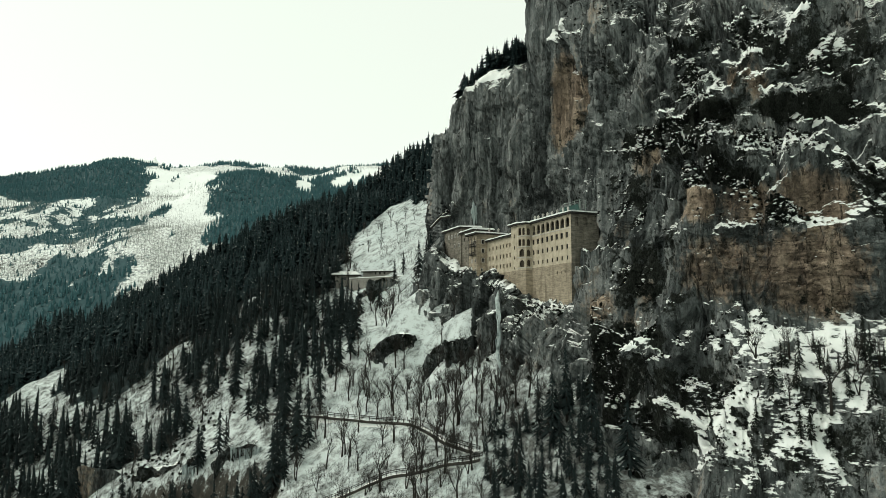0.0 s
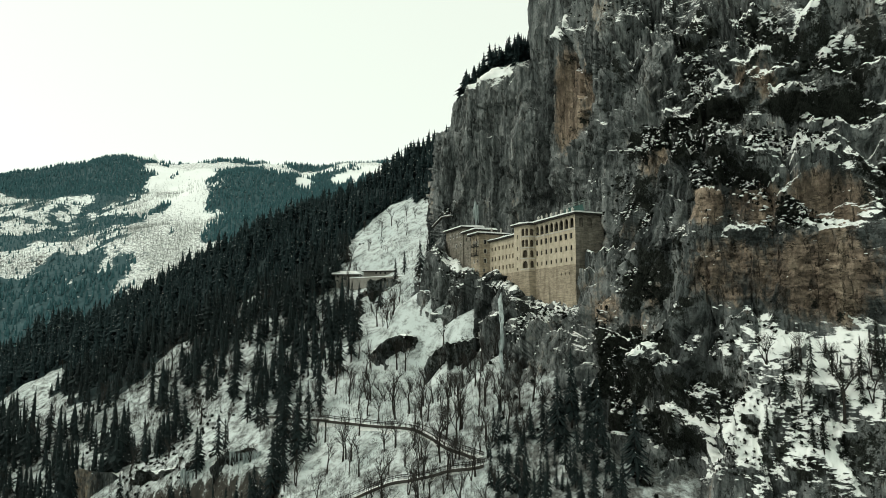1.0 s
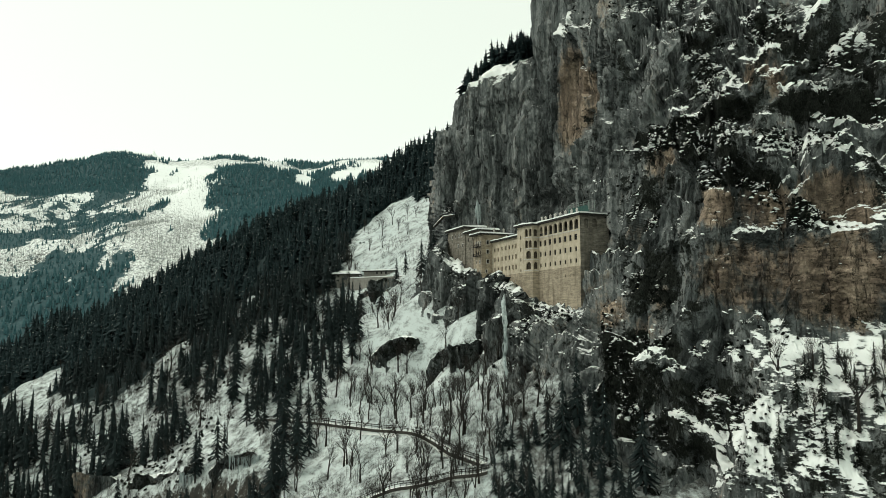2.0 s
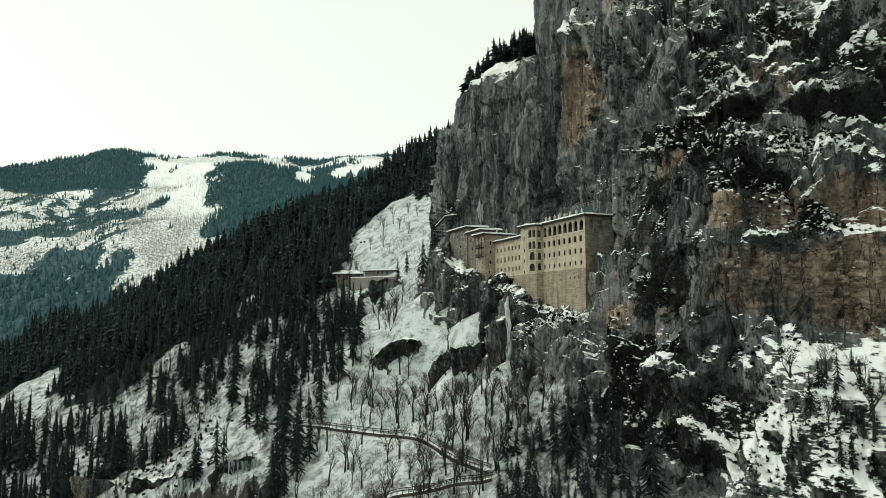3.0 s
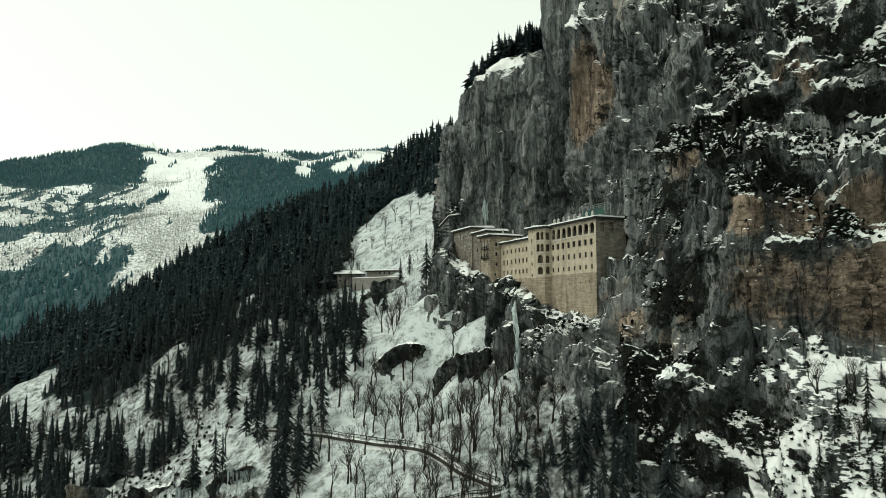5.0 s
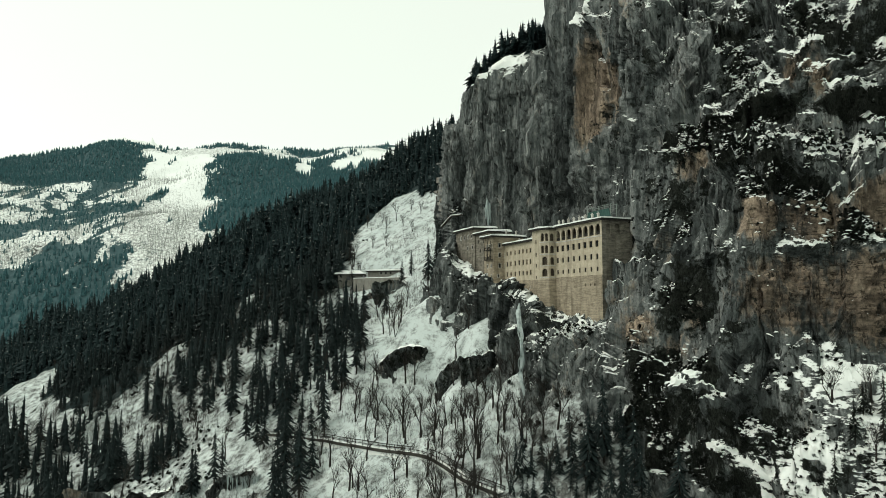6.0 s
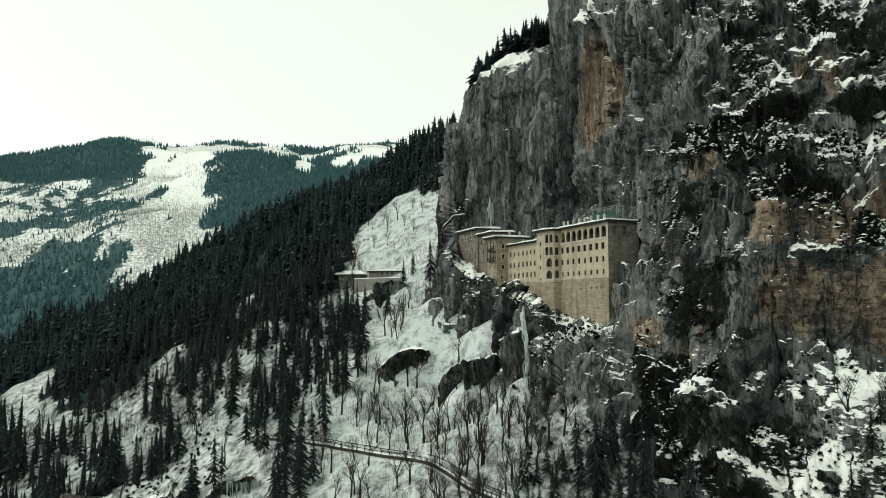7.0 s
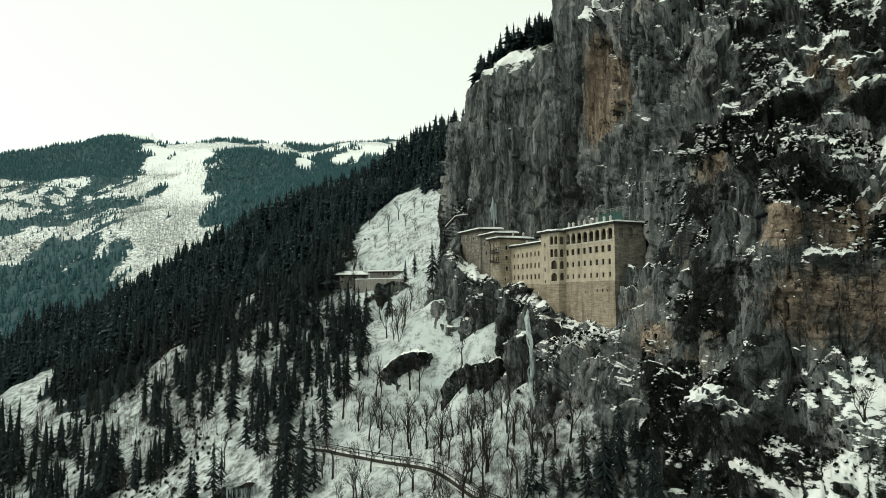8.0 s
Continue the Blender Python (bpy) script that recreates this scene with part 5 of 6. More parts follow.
def build_main_wing():
    root = footing("monastery_main_wing", "tall plastered monastery wing with arcaded gallery on raw masonry base", "building")
    p0, p1 = (-1.3, 0.0), (24.2, 0.0)
    cols = [2.5 + 3.12 * k for k in range(8)]
    arches = [(u - 0.35, 34.55, 2.4, 3.3, True) for u in cols]
    top = [(u, 30.3, 1.5, 1.9, False) for u in cols]
    mid = [(u, 26.5, 1.1, 1.7, k % 3 == 0) for k, u in enumerate(cols)]
    low = [(u, 22.7, 0.9, 1.4, False) for u in cols]
    slits = [(2.5 + 1.3, 18.1, 0.5, 0.95, False), (6.0, 18.1, 0.5, 0.95, False), (8.6, 18.1, 0.5, 0.95, False), (14.5, 17.8, 0.4, 0.5, False)]
    bm = bmesh.new()
    pierced_wall(bm, p0, p1, 20.9, 37.3, arches + top + mid + low)
    part("plastered_wall", bm, PLASTER, root)
    bm = bmesh.new()
    q0, q1 = (-1.3, 0.12), (24.2, 0.12)
    pierced_wall(bm, q0, q1, 2.0, 20.9, slits)
    v = [bm.verts.new(c) for c in ((-1.3, 0.12, 20.9), (24.2, 0.12, 20.9), (24.2, 0, 20.96), (-1.3, 0, 20.96))]
    bm.faces.new(v)
    part("masonry_base", bm, MASONRY, root, "bare rubble masonry retaining base")
    window_parts(root, p0, p1, top + mid + low)
    surround_parts(root, p0, p1, top, SURROUND)
    window_parts(root, q0, q1, slits, 0.35)
    # gallery behind the arches
    bm = bmesh.new()
    box(bm, -1.2, 24.1, -4.4, -4.2, 32.4, 37.3)
    box(bm, -1.2, 24.1, -4.2, -0.5, 32.5, 32.75)
    box(bm, -1.2, 24.1, -4.2, -0.5, 36.9, 37.2)
    part("gallery_wall", bm, SHADED_PLASTER, root, "gallery back wall with its shade painted in")
    bm = bmesh.new()
    for u in cols:
        box(bm, u - 1.3 - 0.35 - 0.9, u - 1.3 - 0.35 + 0.9, -0.30, -0.22, 33.0, 33.9)
    part("gallery_parapet", bm, DARK_WOOD, root, "low wooden gallery parapet")
    bm = bmesh.new()
    box(bm, -1.42, 24.2, 0.002, 0.16, 32.35, 32.6)
    part("string_course", bm, SNOW_STONE, root, "projecting stone ledge below the arches")
    # the end wall that turns towards the rock
    e0, e1 = (-1.3, -11.0), (-1.3, 0.0)
    side = [(8.7, 34.6, 1.6, 3.0, True), (5.4, 34.6, 2.0, 3.2, True)]
    bm = bmesh.new()
    pierced_wall(bm, e0, e1, 2.0, 38.2, side)
    part("end_wall", bm, OLD_STONE, root, "darker masonry end wall with two arches")
    bm = bmesh.new()
    box(bm, -0.5, -0.3, -11, -0.6, 31.5, 37.4)
    part("niche_wall", bm, OLD_STONE, root)
    front = [(-2.3, -12.0), (-2.3, 0.9), (24.6, 0.95)]
    back = [(4.0, -12.0), (4.0, -8.0), (24.6, -8.0)]
    roof_parts(root, front, back, 37.7, 0.7, 1)
    for k, s in enumerate((1.5, 4.6, 8.2, 11.4, 14.6, 17.6, 20.8, 23.2)):
        chimney_parts(root, s, -0.9, 38.2, 1.15 + 0.1 * (k % 3))
    bm = bmesh.new()
    box(bm, -1.2, 24.1, -11.0, -10.8, 2.0, 38.0), box(bm, 23.9, 24.1, -10.8, -0.6, 2.0, 38.0)
    part("back_wall", bm, MASONRY, root)
    # a dark doorway-like shape at the foot, made of two uprights and three bars
    bm = bmesh.new()
    for k in (-0.42, 0.42):
        box(bm, 11.2 + k - 0.08, 11.2 + k + 0.08, 0.16, 0.34, 6.2, 9.6)
    for z in (7.0, 7.9, 8.8):
        box(bm, 10.8, 11.6, 0.16, 0.30, z, z + 0.14)
    part("timber_prop", bm, DARK_WOOD, root, "dark doorway-like shape at the foot of the masonry")


def build_tower():
    root = footing("monastery_tower", "projecting stair tower with stacked arched balconies", "building")
    outline = [(24.2, -0.02), (24.2, 2.6), (27.5, 4.0), (32.4, 4.0), (32.4, 0.9)]
    side = [(1.3, z, 1.5, 2.5, True) for z in (34.3, 30.3, 26.5, 22.8)]
    face = [(0.95, 34.4, 1.3, 2.7, True), (2.6, 34.4, 1.3, 2.7, True), (1.0, 30.4, 1.4, 2.6, True), (2.62, 30.4, 1.3, 2.6, True),
            (1.8, 26.6, 2.2, 2.8, True), (1.8, 22.7, 2.2, 2.6, True)]
    plain = [(2.6, z, 0.7, h, False) for z, h in ((33.1, 1.4), (28.8, 1.4), (25.1, 1.2), (21.3, 1.0))]
    for name, k, holes, material in (("side_wall", 0, side, PLASTER), ("balcony_wall", 1, face, PLASTER), ("front_wall", 2, plain, PLASTER), ("far_wall", 3, [], PLASTER)):
        bm = bmesh.new()
        pierced_wall(bm, outline[k], outline[k + 1], 20.4, 37.2, holes, 0.45)
        part(name, bm, material, root)
        bm = bmesh.new()
        pierced_wall(bm, outline[k], outline[k + 1], 8.0, 20.4, [], 0.45)
        part("masonry_base", bm, MASONRY, root)
        if name == "front_wall":
            window_parts(root, outline[k], outline[k + 1], holes)
    bm = bmesh.new()
    v = [[bm.verts.new((x, y, z)) for z in (20.5, 37.0)] for x, y in ((25.0, -0.5), (25.0, 1.9), (28.0, 3.2), (31.6, 3.2))]
    for a, b in zip(v, v[1:]):
        bm.faces.new((a[0], b[0], b[1], a[1]))
    part("inner_wall", bm, SHADED_PLASTER, root, "balcony back wall with its shade painted in")
    for z in (32.7, 28.7, 24.9, 21.1):
        bm = bmesh.new()
        pts = [(24.0, 0.1), (24.0, 2.75), (27.5, 4.2), (27.5, 3.4), (24.9, 2.1), (24.9, 0.1)]
        a, b = [bm.verts.new((x, y, z - 0.12)) for x, y in pts], [bm.verts.new((x, y, z + 0.12)) for x, y in pts]
        bm.faces.new(a[::-1]), bm.faces.new(b)
        for i in range(len(pts)):
            j = (i + 1) % len(pts)
            bm.faces.new((a[i], a[j], b[j], b[i]))
        bmesh.ops.recalc_face_normals(bm, faces=bm.faces)
        part("balcony_floor", bm, SNOW_STONE, root, "stone balcony ledge")
    roof_parts(root, [(23.3, 0.4), (23.5, 3.3), (27.2, 4.95), (33.3, 4.95), (33.3, 0.5)], [(26.0, -3.0), (26.5, -2.8), (28.0, -2.6), (30.0, -2.8), (30.2, -3.0)], 37.45, 0.5, 2)


def build_long_wing():
    root = footing("monastery_long_wing", "plastered monastery wing with three rows of small windows", "building")
    p0, p1 = (32.4, 1.0), (58.4, 1.0)
    us = [s - 32.4 for s in (35.6, 39.0, 41.5, 44.2, 47.0, 50.1, 53.3, 56.2)]
    rows = [(u, z, 0.95, h, k % 4 == 2) for z, h in ((31.1, 1.5), (27.2, 1.7), (23.4, 1.6)) for k, u in enumerate(us)]
    bm = bmesh.new()
    pierced_wall(bm, p0, p1, 20.8, 34.6, rows)
    part("plastered_wall", bm, PLASTER, root)
    bm = bmesh.new()
    pierced_wall(bm, (32.4, 1.1), (58.4, 1.1), 8.0, 20.8, [])
    part("masonry_base", bm, MASONRY, root, "bare rubble masonry base")
    window_parts(root, p0, p1, rows)
    surround_parts(root, p0, p1, rows, SURROUND, 0.12)
    roof_parts(root, [(32.6, 1.9), (58.6, 1.9)], [(32.6, -7.0), (58.6, -7.0)], 34.85, 0.9, 3)
    for s in (36.5, 44.0, 53.0):
        chimney_parts(root, s, -2.5, 35.4, 0.9)
    bm = bmesh.new()
    box(bm, 32.6, 58.2, -7.2, -7.0, 8, 36.5)
    part("back_wall", bm, MASONRY, root)


def build_corner_house():
    root = footing("monastery_corner_house", "stone corner house with timber balconies and snowy hipped roof", "building")
    a, b, c, e = (58.4, -7.0), (58.4, 5.6), (66.2, 5.6), (66.2, -7.0)
    right = [(u, z, 1.0, 1.6, False) for z in (34.4, 30.7, 26.8) for u in (7.4, 10.0) if not (z < 31 and u < 7)] + [(5.0, 34.4, 0.72, 1.2, False), (10.6, 22.9, 0.7, 1.1, False)]
    left = [(u, z, 0.9, h, z < 31) for z, h in ((34.0, 1.7), (30.4, 1.7)) for u in (1.4, 3.3, 5.2)] + [(u, z, 0.75, 1.2, False) for z in (26.7, 22.8) for u in (1.8, 4.8)]
    for p, q, holes in ((a, b, right), (b, c, left), (c, e, [])):
        bm = bmesh.new()
        pierced_wall(bm, p, q, 12.0, 37.8, holes)
        part("wall", bm, MASONRY, root)
        window_parts(root, p, q, holes)
        surround_parts(root, p, q, [h_ for h_ in holes if not h_[4]], SNOW_STONE, 0.16)
    for z in (32.7, 29.1):
        bm = bmesh.new()
        box(bm, 58.9, 64.6, 5.602, 6.6, z - 0.15, z)
        balcony = part("balcony", bm, DARK_WOOD, root, "dark timber balcony on brackets")
        bm = bmesh.new()
        for k in range(20):
            box(bm, 58.95 + k * 0.29, 59.01 + k * 0.29, 6.5, 6.56, z, z + 0.95)
        box(bm, 58.9, 64.6, 6.48, 6.58, z + 0.95, z + 1.05)
        part("railing", bm, DARK_WOOD, balcony)
        for s in (59.1, 61.7, 64.3):
            bm = bmesh.new()
            box(bm, s - 0.08, s + 0.08, 6.42, 6.58, z, z + 3.4)
            part("post", bm, DARK_WOOD, balcony)
    roof_parts(root, [(57.4, -8.0), (57.4, 6.9), (67.2, 6.9), (67.2, -8.0)], [(62.0, -8.0), (62.0, 0.0), (62.6, 0.0), (62.6, -8.0)], 38.0, 0.7, 4)
    for s, d in ((60.5, -1.0), (60.0, -5.0)):
        chimney_parts(root, s, d, 39.0, 1.0)


def build_left_houses():
    root = footing("monastery_side_house", "narrow rubble stone house with overhanging snowy roof", "building")
    p0, p1 = (66.2, 3.4), (78.2, 3.4)
    holes = [(u, z, 0.8, 1.5, False) for u, z in ((3.0, 37.0), (5.4, 37.0), (8.0, 33.4), (4.0, 32.6), (9.4, 37.2))]
    bm = bmesh.new()
    pierced_wall(bm, p0, p1, 14.0, 40.4, holes)
    pierced_wall(bm, (66.2, -6), (66.2, 3.4), 14.0, 40.4, [])
    part("wall", bm, OLD_STONE, root)
    window_parts(root, p0, p1, holes)
    roof_parts(root, [(65.2, -6.0), (65.2, 4.4), (79.0, 4.4)], [(67.0, -6.0), (67.0, -4.0), (79.0, -4.0)], 40.6, 0.6, 5)
    root = footing("monastery_upper_house", "rough stone house with white-framed windows under a snowy roof", "building")
    p0, p1 = (78.2, 3.9), (96.5, 3.9)
    holes = [(u, z, 0.95, 1.35, False) for u, z in ((2.9, 39.9), (6.2, 39.9), (9.8, 39.9), (13.2, 39.9), (2.2, 35.4), (6.8, 35.4))]
    bm = bmesh.new()
    pierced_wall(bm, p0, p1, 20.0, 43.0, holes)
    pierced_wall(bm, (78.2, -6), (78.2, 3.9), 20.0, 43.0, [])
    part("wall", bm, OLD_STONE, root)
    window_parts(root, p0, p1, holes, 0.2)
    surround_parts(root, p0, p1, holes, SNOW_STONE, 0.22)
    roof_parts(root, [(77.4, -6.0), (77.4, 4.9), (97.5, 4.9)], [(79.0, -6.0), (79.0, -4.0), (97.5, -4.0)], 43.2, 0.6, 6)


def build_scaffold():
    """Green-netted scaffolding on the roof terrace."""
    root = footing("scaffold", "green-netted steel scaffolding behind the roof", "scaffold")
    for s in (3.0, 6.0, 9.0, 12.0, 15.0):
        for d in (-6.5, -8.8):
            bm = bmesh.new()
            box(bm, s - 0.09, s + 0.09, d - 0.09, d + 0.09, 36.0, 43.0)
            part("post", bm, STEEL_GREEN, root)
    for z in (40.2, 41.6, 42.9):
        for d in (-6.5, -8.8):
            bm = bmesh.new()
            box(bm, 2.4, 15.6, d - 0.17, d - 0.06, z - 0.05, z + 0.05)
            part("rail", bm, STEEL_GREEN, root)
    bm = bmesh.new()
    v = [bm.verts.new(c) for c in ((2.6, -6.3, 38.9), (15.4, -6.3, 38.9), (14.4, -6.3, 41.6), (3.6, -6.3, 41.6))]
    w = [bm.verts.new((c.co.x, c.co.y - 0.05, c.co.z)) for c in v]
    bm.faces.new(v), bm.faces.new(w[::-1])
    for i in range(4):
        bm.faces.new((v[i], v[(i + 1) % 4], w[(i + 1) % 4], w[i]))
    bmesh.ops.recalc_face_normals(bm, faces=bm.faces)
    part("netting", bm, NET, root, "dark green safety netting")


def build_rock_stair():
    """Snowy stone steps that zigzag down the rock beside the upper house."""
    turns = [Vector((-5.6, 320.5, 146.6)), Vector((-1.0, 318.0, 151.2)), Vector((3.4, 315.0, 151.4))]
    root = new("rock_stair")
    root.location = turns[0]
    tagged(root, "narrow stone stair deep in snow beside the upper house", "stair")
    for a, b in zip(turns, turns[1:]):
        a, b = a - turns[0], b - turns[0]
        way = Vector((b.x - a.x, b.y - a.y, 0)).normalized()
        side = Vector((way.y, -way.x, 0)) * 0.8
        count = max(4, round(abs(b.z - a.z) / 0.18))
        bm, snow = bmesh.new(), bmesh.new()
        for k in range(count):
            p, q = a + (b - a) * (k / count), a + (b - a) * ((k + 1) / count)
            top = max(p.z, q.z)
            for out, low, high in ((bm, -0.45, 0.0), (snow, 0.004, 0.30)):
                ring = [p - side, q - side, q + side, p + side]
                v = [out.verts.new((c.x, c.y, top + z)) for z in (low, high) for c in ring]
                for f in ((3, 2, 1, 0), (4, 5, 6, 7), (0, 1, 5, 4), (1, 2, 6, 5), (2, 3, 7, 6), (3, 0, 4, 7)):
                    out.faces.new([v[i] for i in f])
        part("steps", bm, DARK_STONE, root)
        part("snow_cover", snow, SNOW_MAT, root, "snow lying on the steps")
        v, f = [], []
        for k in range(6):
            p = a + (b - a) * (k / 5) + side
            tube(v, f, p, p + Vector((0, 0, 1.1)), 0.05, 0.05, 4)
        tube(v, f, a + side + Vector((0, 0, 1.1)), b + side + Vector((0, 0, 1.1)), 0.06, 0.06, 4)
        part_mesh("handrail", mesh_from("handrail", v, f, DARK_WOOD, False), root)


STEEL_GREEN = Nodes("painted_steel", 0.5).done((0.20, 0.24, 0.22))
NET = wood_material("green_netting", (0.025, 0.060, 0.054), (0.045, 0.092, 0.082))

build_main_wing()
build_tower()
build_long_wing()
build_corner_house()
build_left_houses()
build_scaffold()
build_rock_stair()


# ---- the gate terrace on the slope ----
def place(name, label, category, x, y, z, rz):
    ob = new(name)
    ob.matrix_basis = pose(x, y, z, 0, 0, rz)
    return tagged(ob, label, category)


def hip_roof(parent, x0, x1, y0, y1, z, rise, seed):
    roof_parts(parent, [(x0, y1), (x0, y0), (x1, y0), (x1, y1)], [(x0 + 3, (y0 + y1) / 2 + 0.2), (x0 + 3, (y0 + y1) / 2), (x1 - 3, (y0 + y1) / 2), (x1 - 3, (y0 + y1) / 2 + 0.2)], z, rise, seed)


def build_terrace():
    root = place("gatehouse", "low plastered house under a wide snowy hipped roof", "building", -59, 372, 122, 0)
    p0, p1 = (12.0, 0.0), (0.0, 0.0)
    holes = [(4.2, 4.2, 1.6, 1.9, False), (6.6, 4.2, 1.6, 1.9, False)]
    bm = bmesh.new()
    pierced_wall(bm, p0, p1, -4, 6.0, holes)
    pierced_wall(bm, (12.0, 7.0), (12.0, 0.0), -4, 6.0, [])
    pierced_wall(bm, (0.0, 0.0), (0.0, 7.0), -4, 6.0, [])
    part("wall", bm, GREY_PLASTER, root)
    window_parts(root, p0, p1, holes, 0.28, DARK_WOOD)
    hip_roof(root, -1.6, 13.8, -1.6, 8.0, 6.2, 1.7, 11)
    root = place("terrace_house", "long low grey house with small dark windows and snowy roof", "building", -43, 366, 124, -13)
    p0, p1 = (17.0, 0.0), (0.0, 0.0)
    holes = [(u, 4.4, 1.0, 1.2, False) for u in (5.0, 7.5, 10.0)]
    bm = bmesh.new()
    pierced_wall(bm, p0, p1, -4, 5.4, holes)
    pierced_wall(bm, (17.0, 5.0), (17.0, 0.0), -4, 5.4, [])
    part("wall", bm, GREY_PLASTER, root)
    window_parts(root, p0, p1, holes, 0.28, DARK_WOOD)
    roof_parts(root, [(-0.8, -0.8), (17.8, -0.8)], [(-0.8, 5.5), (17.8, 5.5)], 5.6, 0.5, 12)
    root = place("terrace_wall", "grey stone terrace wall with a dark arched passage", "wall", -50, 364, 116, -32)
    p0, p1 = (44.0, 0.0), (0.0, 0.0)
    holes = [(6.5, 5.6, 8.5, 4.6, True)]
    bm = bmesh.new()
    pierced_wall(bm, p0, p1, -4, 9.6, holes, 2.5)
    part("wall", bm, GREY_PLASTER, root)
    bm = bmesh.new()
    box(bm, -0.2, 44.2, 0.05, 2.4, 9.3, 9.6)
    part("walkway", bm, GREY_PLASTER, root)
    bm = bmesh.new()
    box(bm, -0.3, 44.3, -0.1, 0.45, 9.6, 9.95)
    part("snow_cover", bm, SNOW_MAT, root, "snow lying along the wall top")
    root = place("entrance_house", "small stone entrance house against the cliff foot", "building", -13, 340, 122, -30)
    bm = bmesh.new()
    pierced_wall(bm, (8.0, 0.0), (0.0, 0.0), -6, 6.0, [(5.0, 4.0, 0.9, 1.3, False)])
    pierced_wall(bm, (0.0, 0.0), (0.0, 6.0), -6, 6.0, [])
    part("wall", bm, GREY_PLASTER, root)
    window_parts(root, (8.0, 0.0), (0.0, 0.0), [(5.0, 4.0, 0.9, 1.3, False)])
    roof_parts(root, [(-1.2, 6.0), (-1.2, -1.2), (9.2, -1.2)], [(1.5, 6.0), (1.5, 4.0), (9.2, 4.0)], 6.2, 1.4, 13)


GREY_PLASTER = wall_material("grey_plaster", (0.16, 0.155, 0.14), (0.30, 0.29, 0.26), 0.4)
build_terrace()


# ---- the footpath below, with its timber fence ----
def build_path():
    nodes = [(-66, 266), (-46, 251), (-30, 237), (-15, 223.5), (-4, 211.5), (3, 203), (9.5, 195.5)]
    back = [(10.5, 192), (6, 193.5), (-2, 197), (-14, 201.5), (-24, 202), (-36, 203)]
    for name, line, label in (("footpath", nodes, "trodden snowy footpath with timber fence crossing the slope"), ("lower_footpath", back, "lower bend of the snowy footpath with timber fence")):
        pts = spline(np.array(line, float), np.linspace(0, len(line) - 1, 70))
        z = ground_height(pts[:, 0], pts[:, 1])
        z = np.convolve(np.pad(z, 6, "edge"), np.ones(13) / 13, "valid") + 0.5
        way = np.gradient(pts, axis=0)
        way = way / np.linalg.norm(way, axis=1, keepdims=True)
        side = np.stack([-way[:, 1], way[:, 0]], 1)
        if side[:, 1].mean() < 0:
            side = -side
        root = new(name)
        root.location = (*pts[35], z[35])
        tagged(root, label, "path")
        base = np.array((*pts[35], z[35]))

        def strip(part_name, offsets, lifts, material, part_label=""):
            rings = np.stack([np.concatenate([pts + side * o, (z + l)[:, None]], 1) for o, l in zip(offsets, lifts)], 1) - base
            k = len(offsets)
            rings = np.concatenate([rings, rings[:, :1]], 1)
            part_mesh(part_name, mesh_from(part_name, rings.reshape(-1, 3), grid_faces(len(pts), k + 1), material, False), root, part_label)

        strip("tread", (-1.3, 1.3, 1.6, -1.6), (0, 0, -2.5, -2.5), SNOW_MAT, "packed snow tread")
        strip("kerb", (-1.75, -1.35, -1.35, -1.75), (0.12, 0.12, -0.7, -0.7), DARK_STONE, "dark stone kerb wall")
        strip("top_rail", (1.4, 1.56, 1.56, 1.4), (1.2, 1.2, 1.02, 1.02), DARK_WOOD, "dark timber top rail")
        strip("low_rail", (1.4, 1.52, 1.52, 1.4), (0.6, 0.6, 0.46, 0.46), DARK_WOOD)
        strip("outer_rail", (-1.65, -1.5, -1.5, -1.65), (1.12, 1.12, 0.98, 0.98), DARK_WOOD)
        bm = bmesh.new()
        box(bm, -0.09, 0.09, -0.09, 0.09, -0.6, 1.3)
        post = bpy.data.meshes.new("post")
        bm.to_mesh(post)
        post.materials.append(DARK_WOOD)
        for i in range(0, 70, 2):
            for o in (1.47, -1.57):
                ob = new("post", post)
                ob.parent = root
                ob.location = Vector((*(pts[i] + side[i] * o), z[i])) - Vector(base)


build_path()


# ---- frozen falls and icicles ----
def ice_material():
    n = Nodes("waterfall_ice", 0.35, 0.4)
    return n.done(n.ramp(n.noise(0.8, 5, 0.6, (1, 1, 0.12)), (0.3, (0.17, 0.215, 0.215)), (0.7, (0.50, 0.57, 0.56))), n.noise(1.5, 4, 0.6, (1, 1, 0.1)), 0.6, 0.4)


ICE = ice_material()


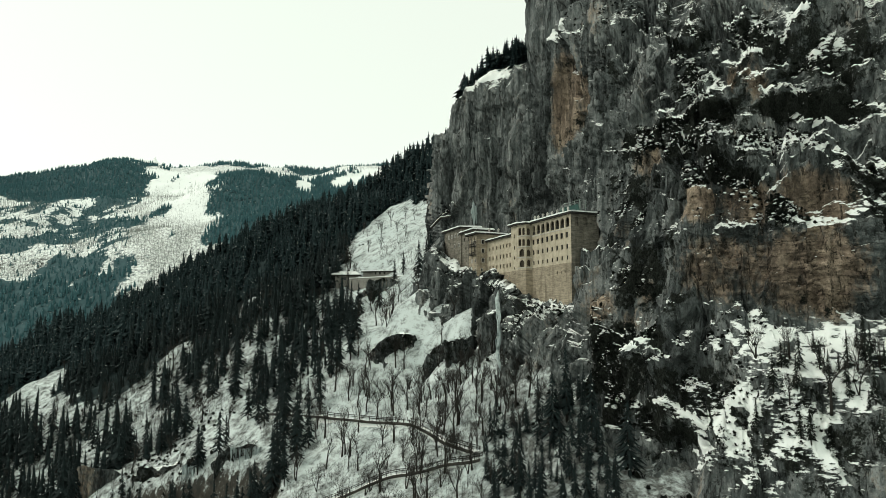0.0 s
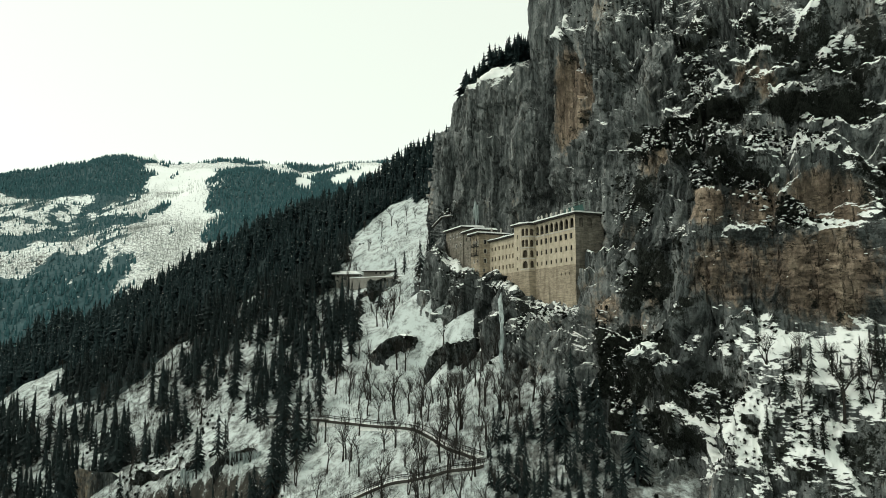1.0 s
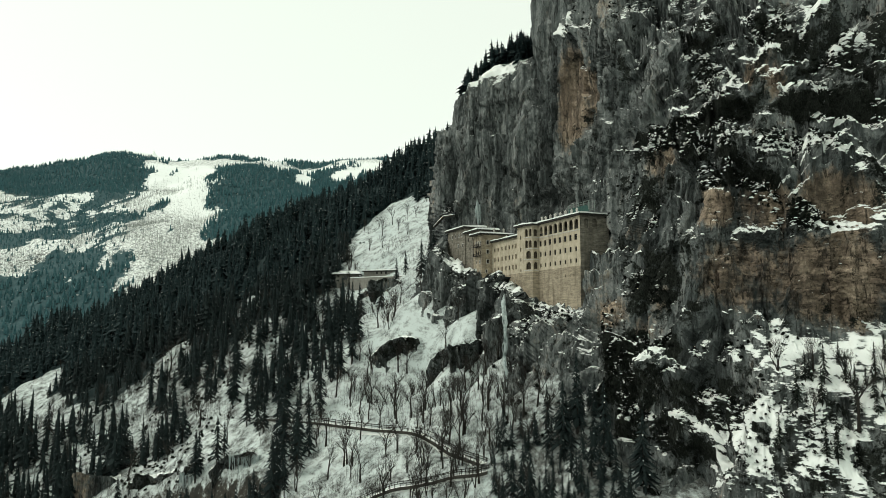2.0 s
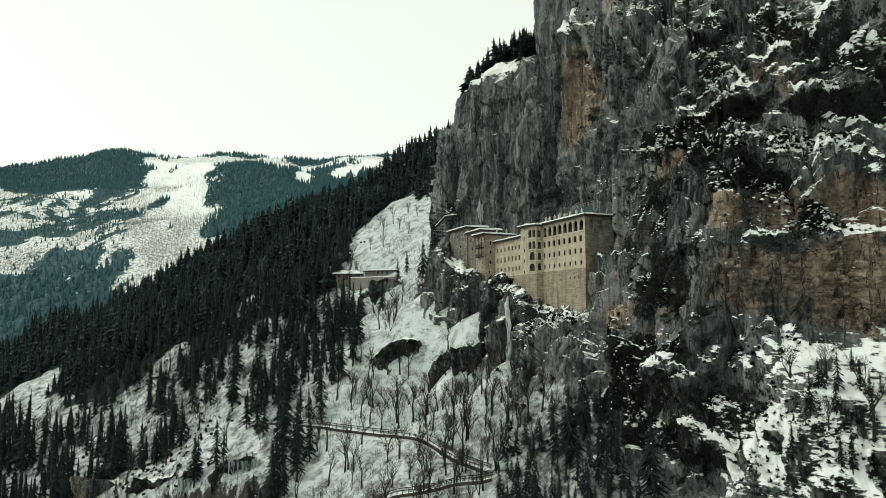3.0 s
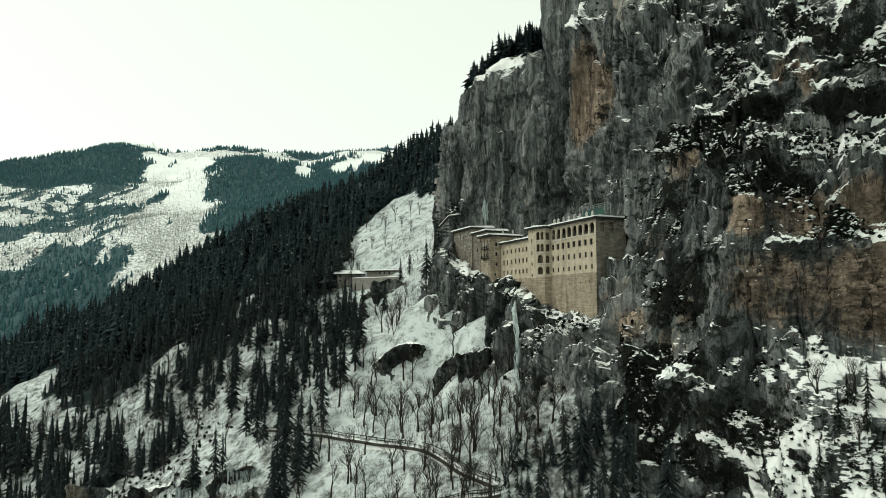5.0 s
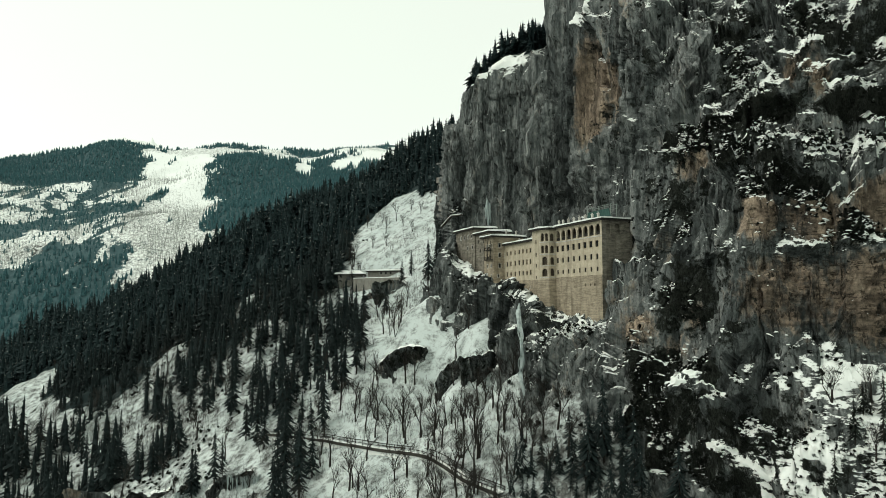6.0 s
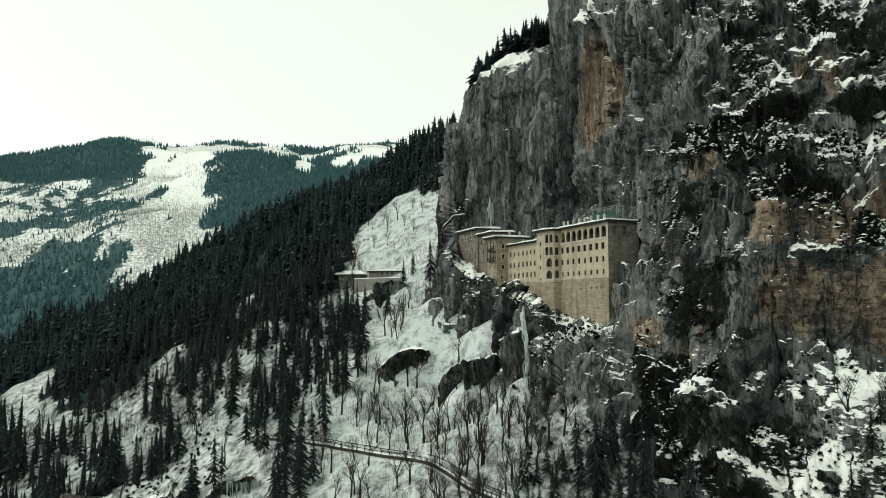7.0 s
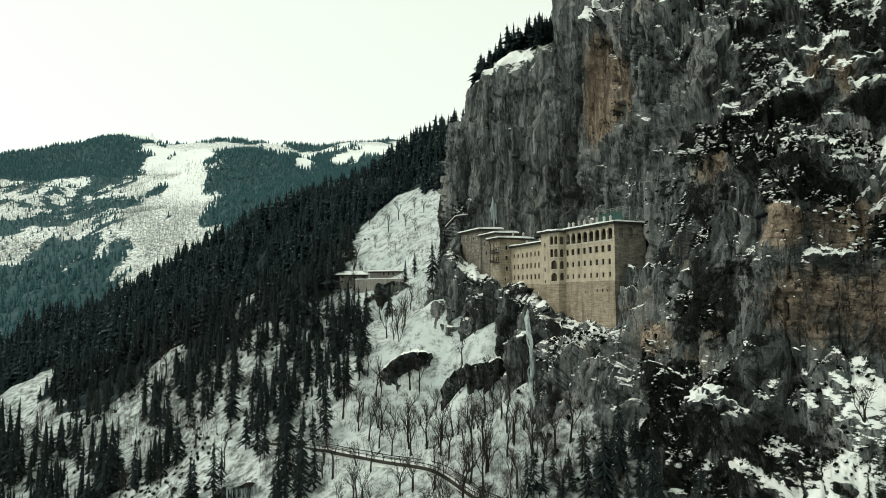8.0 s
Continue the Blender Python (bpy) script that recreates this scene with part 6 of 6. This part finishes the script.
def frozen_fall(strands, label):
    """Fluted tongues of ice that hug the rock: (x, top, foot, half width, drift) each."""
    flat = CLIFF.reshape(-1, 3)
    rows, cols = 40, 9
    all_v, all_f = [], []
    for n_, (x, z1, z0, width, lean) in enumerate(strands):
        zs = np.linspace(z1, z0, rows)
        ys = []
        for k, z in enumerate(zs):
            xx = x + lean * k / rows
            m = (np.abs(flat[:, 0] - xx) < 1.2) & (np.abs(flat[:, 2] - z) < 1.6) & (flat[:, 1] < 330)
            ys.append(flat[m, 1].min() if m.any() else (ys[-1] if ys else 0))
        ys = np.convolve(np.pad(np.array(ys), 3, "edge"), np.ones(7) / 7, "valid") - 0.1
        v = np.zeros((rows, cols, 3))
        for k in range(rows):
            f = k / (rows - 1)
            a = np.linspace(-1, 1, cols)
            w = width * min(1, 0.25 + 4 * f) * (1 - 0.75 * f ** 3) * (1 + 0.10 * math.sin(k * 0.35 + x * 3 + n_))
            flute = 0.30 * np.abs(np.sin(a * 5 + 0.15 * k)) + 0.3 * smooth_noise(a * 3, np.full(cols, k / 4.0), np.full(cols, x), 221)
            v[k, :, 0] = x + lean * f + a * w + 0.35 * smooth_noise(0 * a, np.full(cols, k / 6.0), np.full(cols, x), 225)
            v[k, :, 1] = ys[k] - (1 - a * a) * 0.45 - flute + 0.6 * max(0, 1 - 7 * f)
            v[k, :, 2] = zs[k] + 0.3 * smooth_noise(a * 4, np.full(cols, k / 3.0), np.full(cols, 2.0), 223)
        all_f.append(grid_faces(rows, cols) + n_ * rows * cols)
        all_v.append(v.reshape(-1, 3))
    ob = new("frozen_waterfall", mesh_from("frozen_waterfall", np.concatenate(all_v), np.concatenate(all_f), ICE))
    return tagged(ob, label, "ice", group="frozen falls on the rock")


frozen_fall([(19.6, 112.5, 97, 0.75, -1.7), (18.1, 100.5, 84, 0.62, -0.7), (18.7, 111, 101, 0.35, -0.6), (17.4, 97, 88, 0.3, 0.0)],
            "narrow frozen waterfall hanging down the crag")
frozen_fall([(14.2, 158, 144, 0.7, 0.1), (15.3, 156, 147, 0.5, 0.0), (13.3, 155, 149, 0.4, 0.2)], "pale frozen seep on the cliff face")


def icicles(places, seed, label):
    rng = random.Random(seed)
    v, f = [], []
    for x, y, z, w in places:
        for _ in range(26):
            p = (x + rng.uniform(-w, w), y + rng.uniform(-0.8, 0.8), z + rng.uniform(-0.6, 0.6))
            tube(v, f, p, (p[0], p[1], p[2] - rng.uniform(1.5, 6.5)), rng.uniform(0.12, 0.35), 0.03, 5)
    return tagged(new("icicles", mesh_from("icicles", v, f, ICE)), label, "ice", kind="stuff")


icicles([(-69, 241.6, 58, 4.5), (-66, 242.4, 58, 3), (-90, 250.6, 50.5, 3.0), (-88, 250.8, 50, 2.0)], 3, "long icicles hanging from the dark crags")
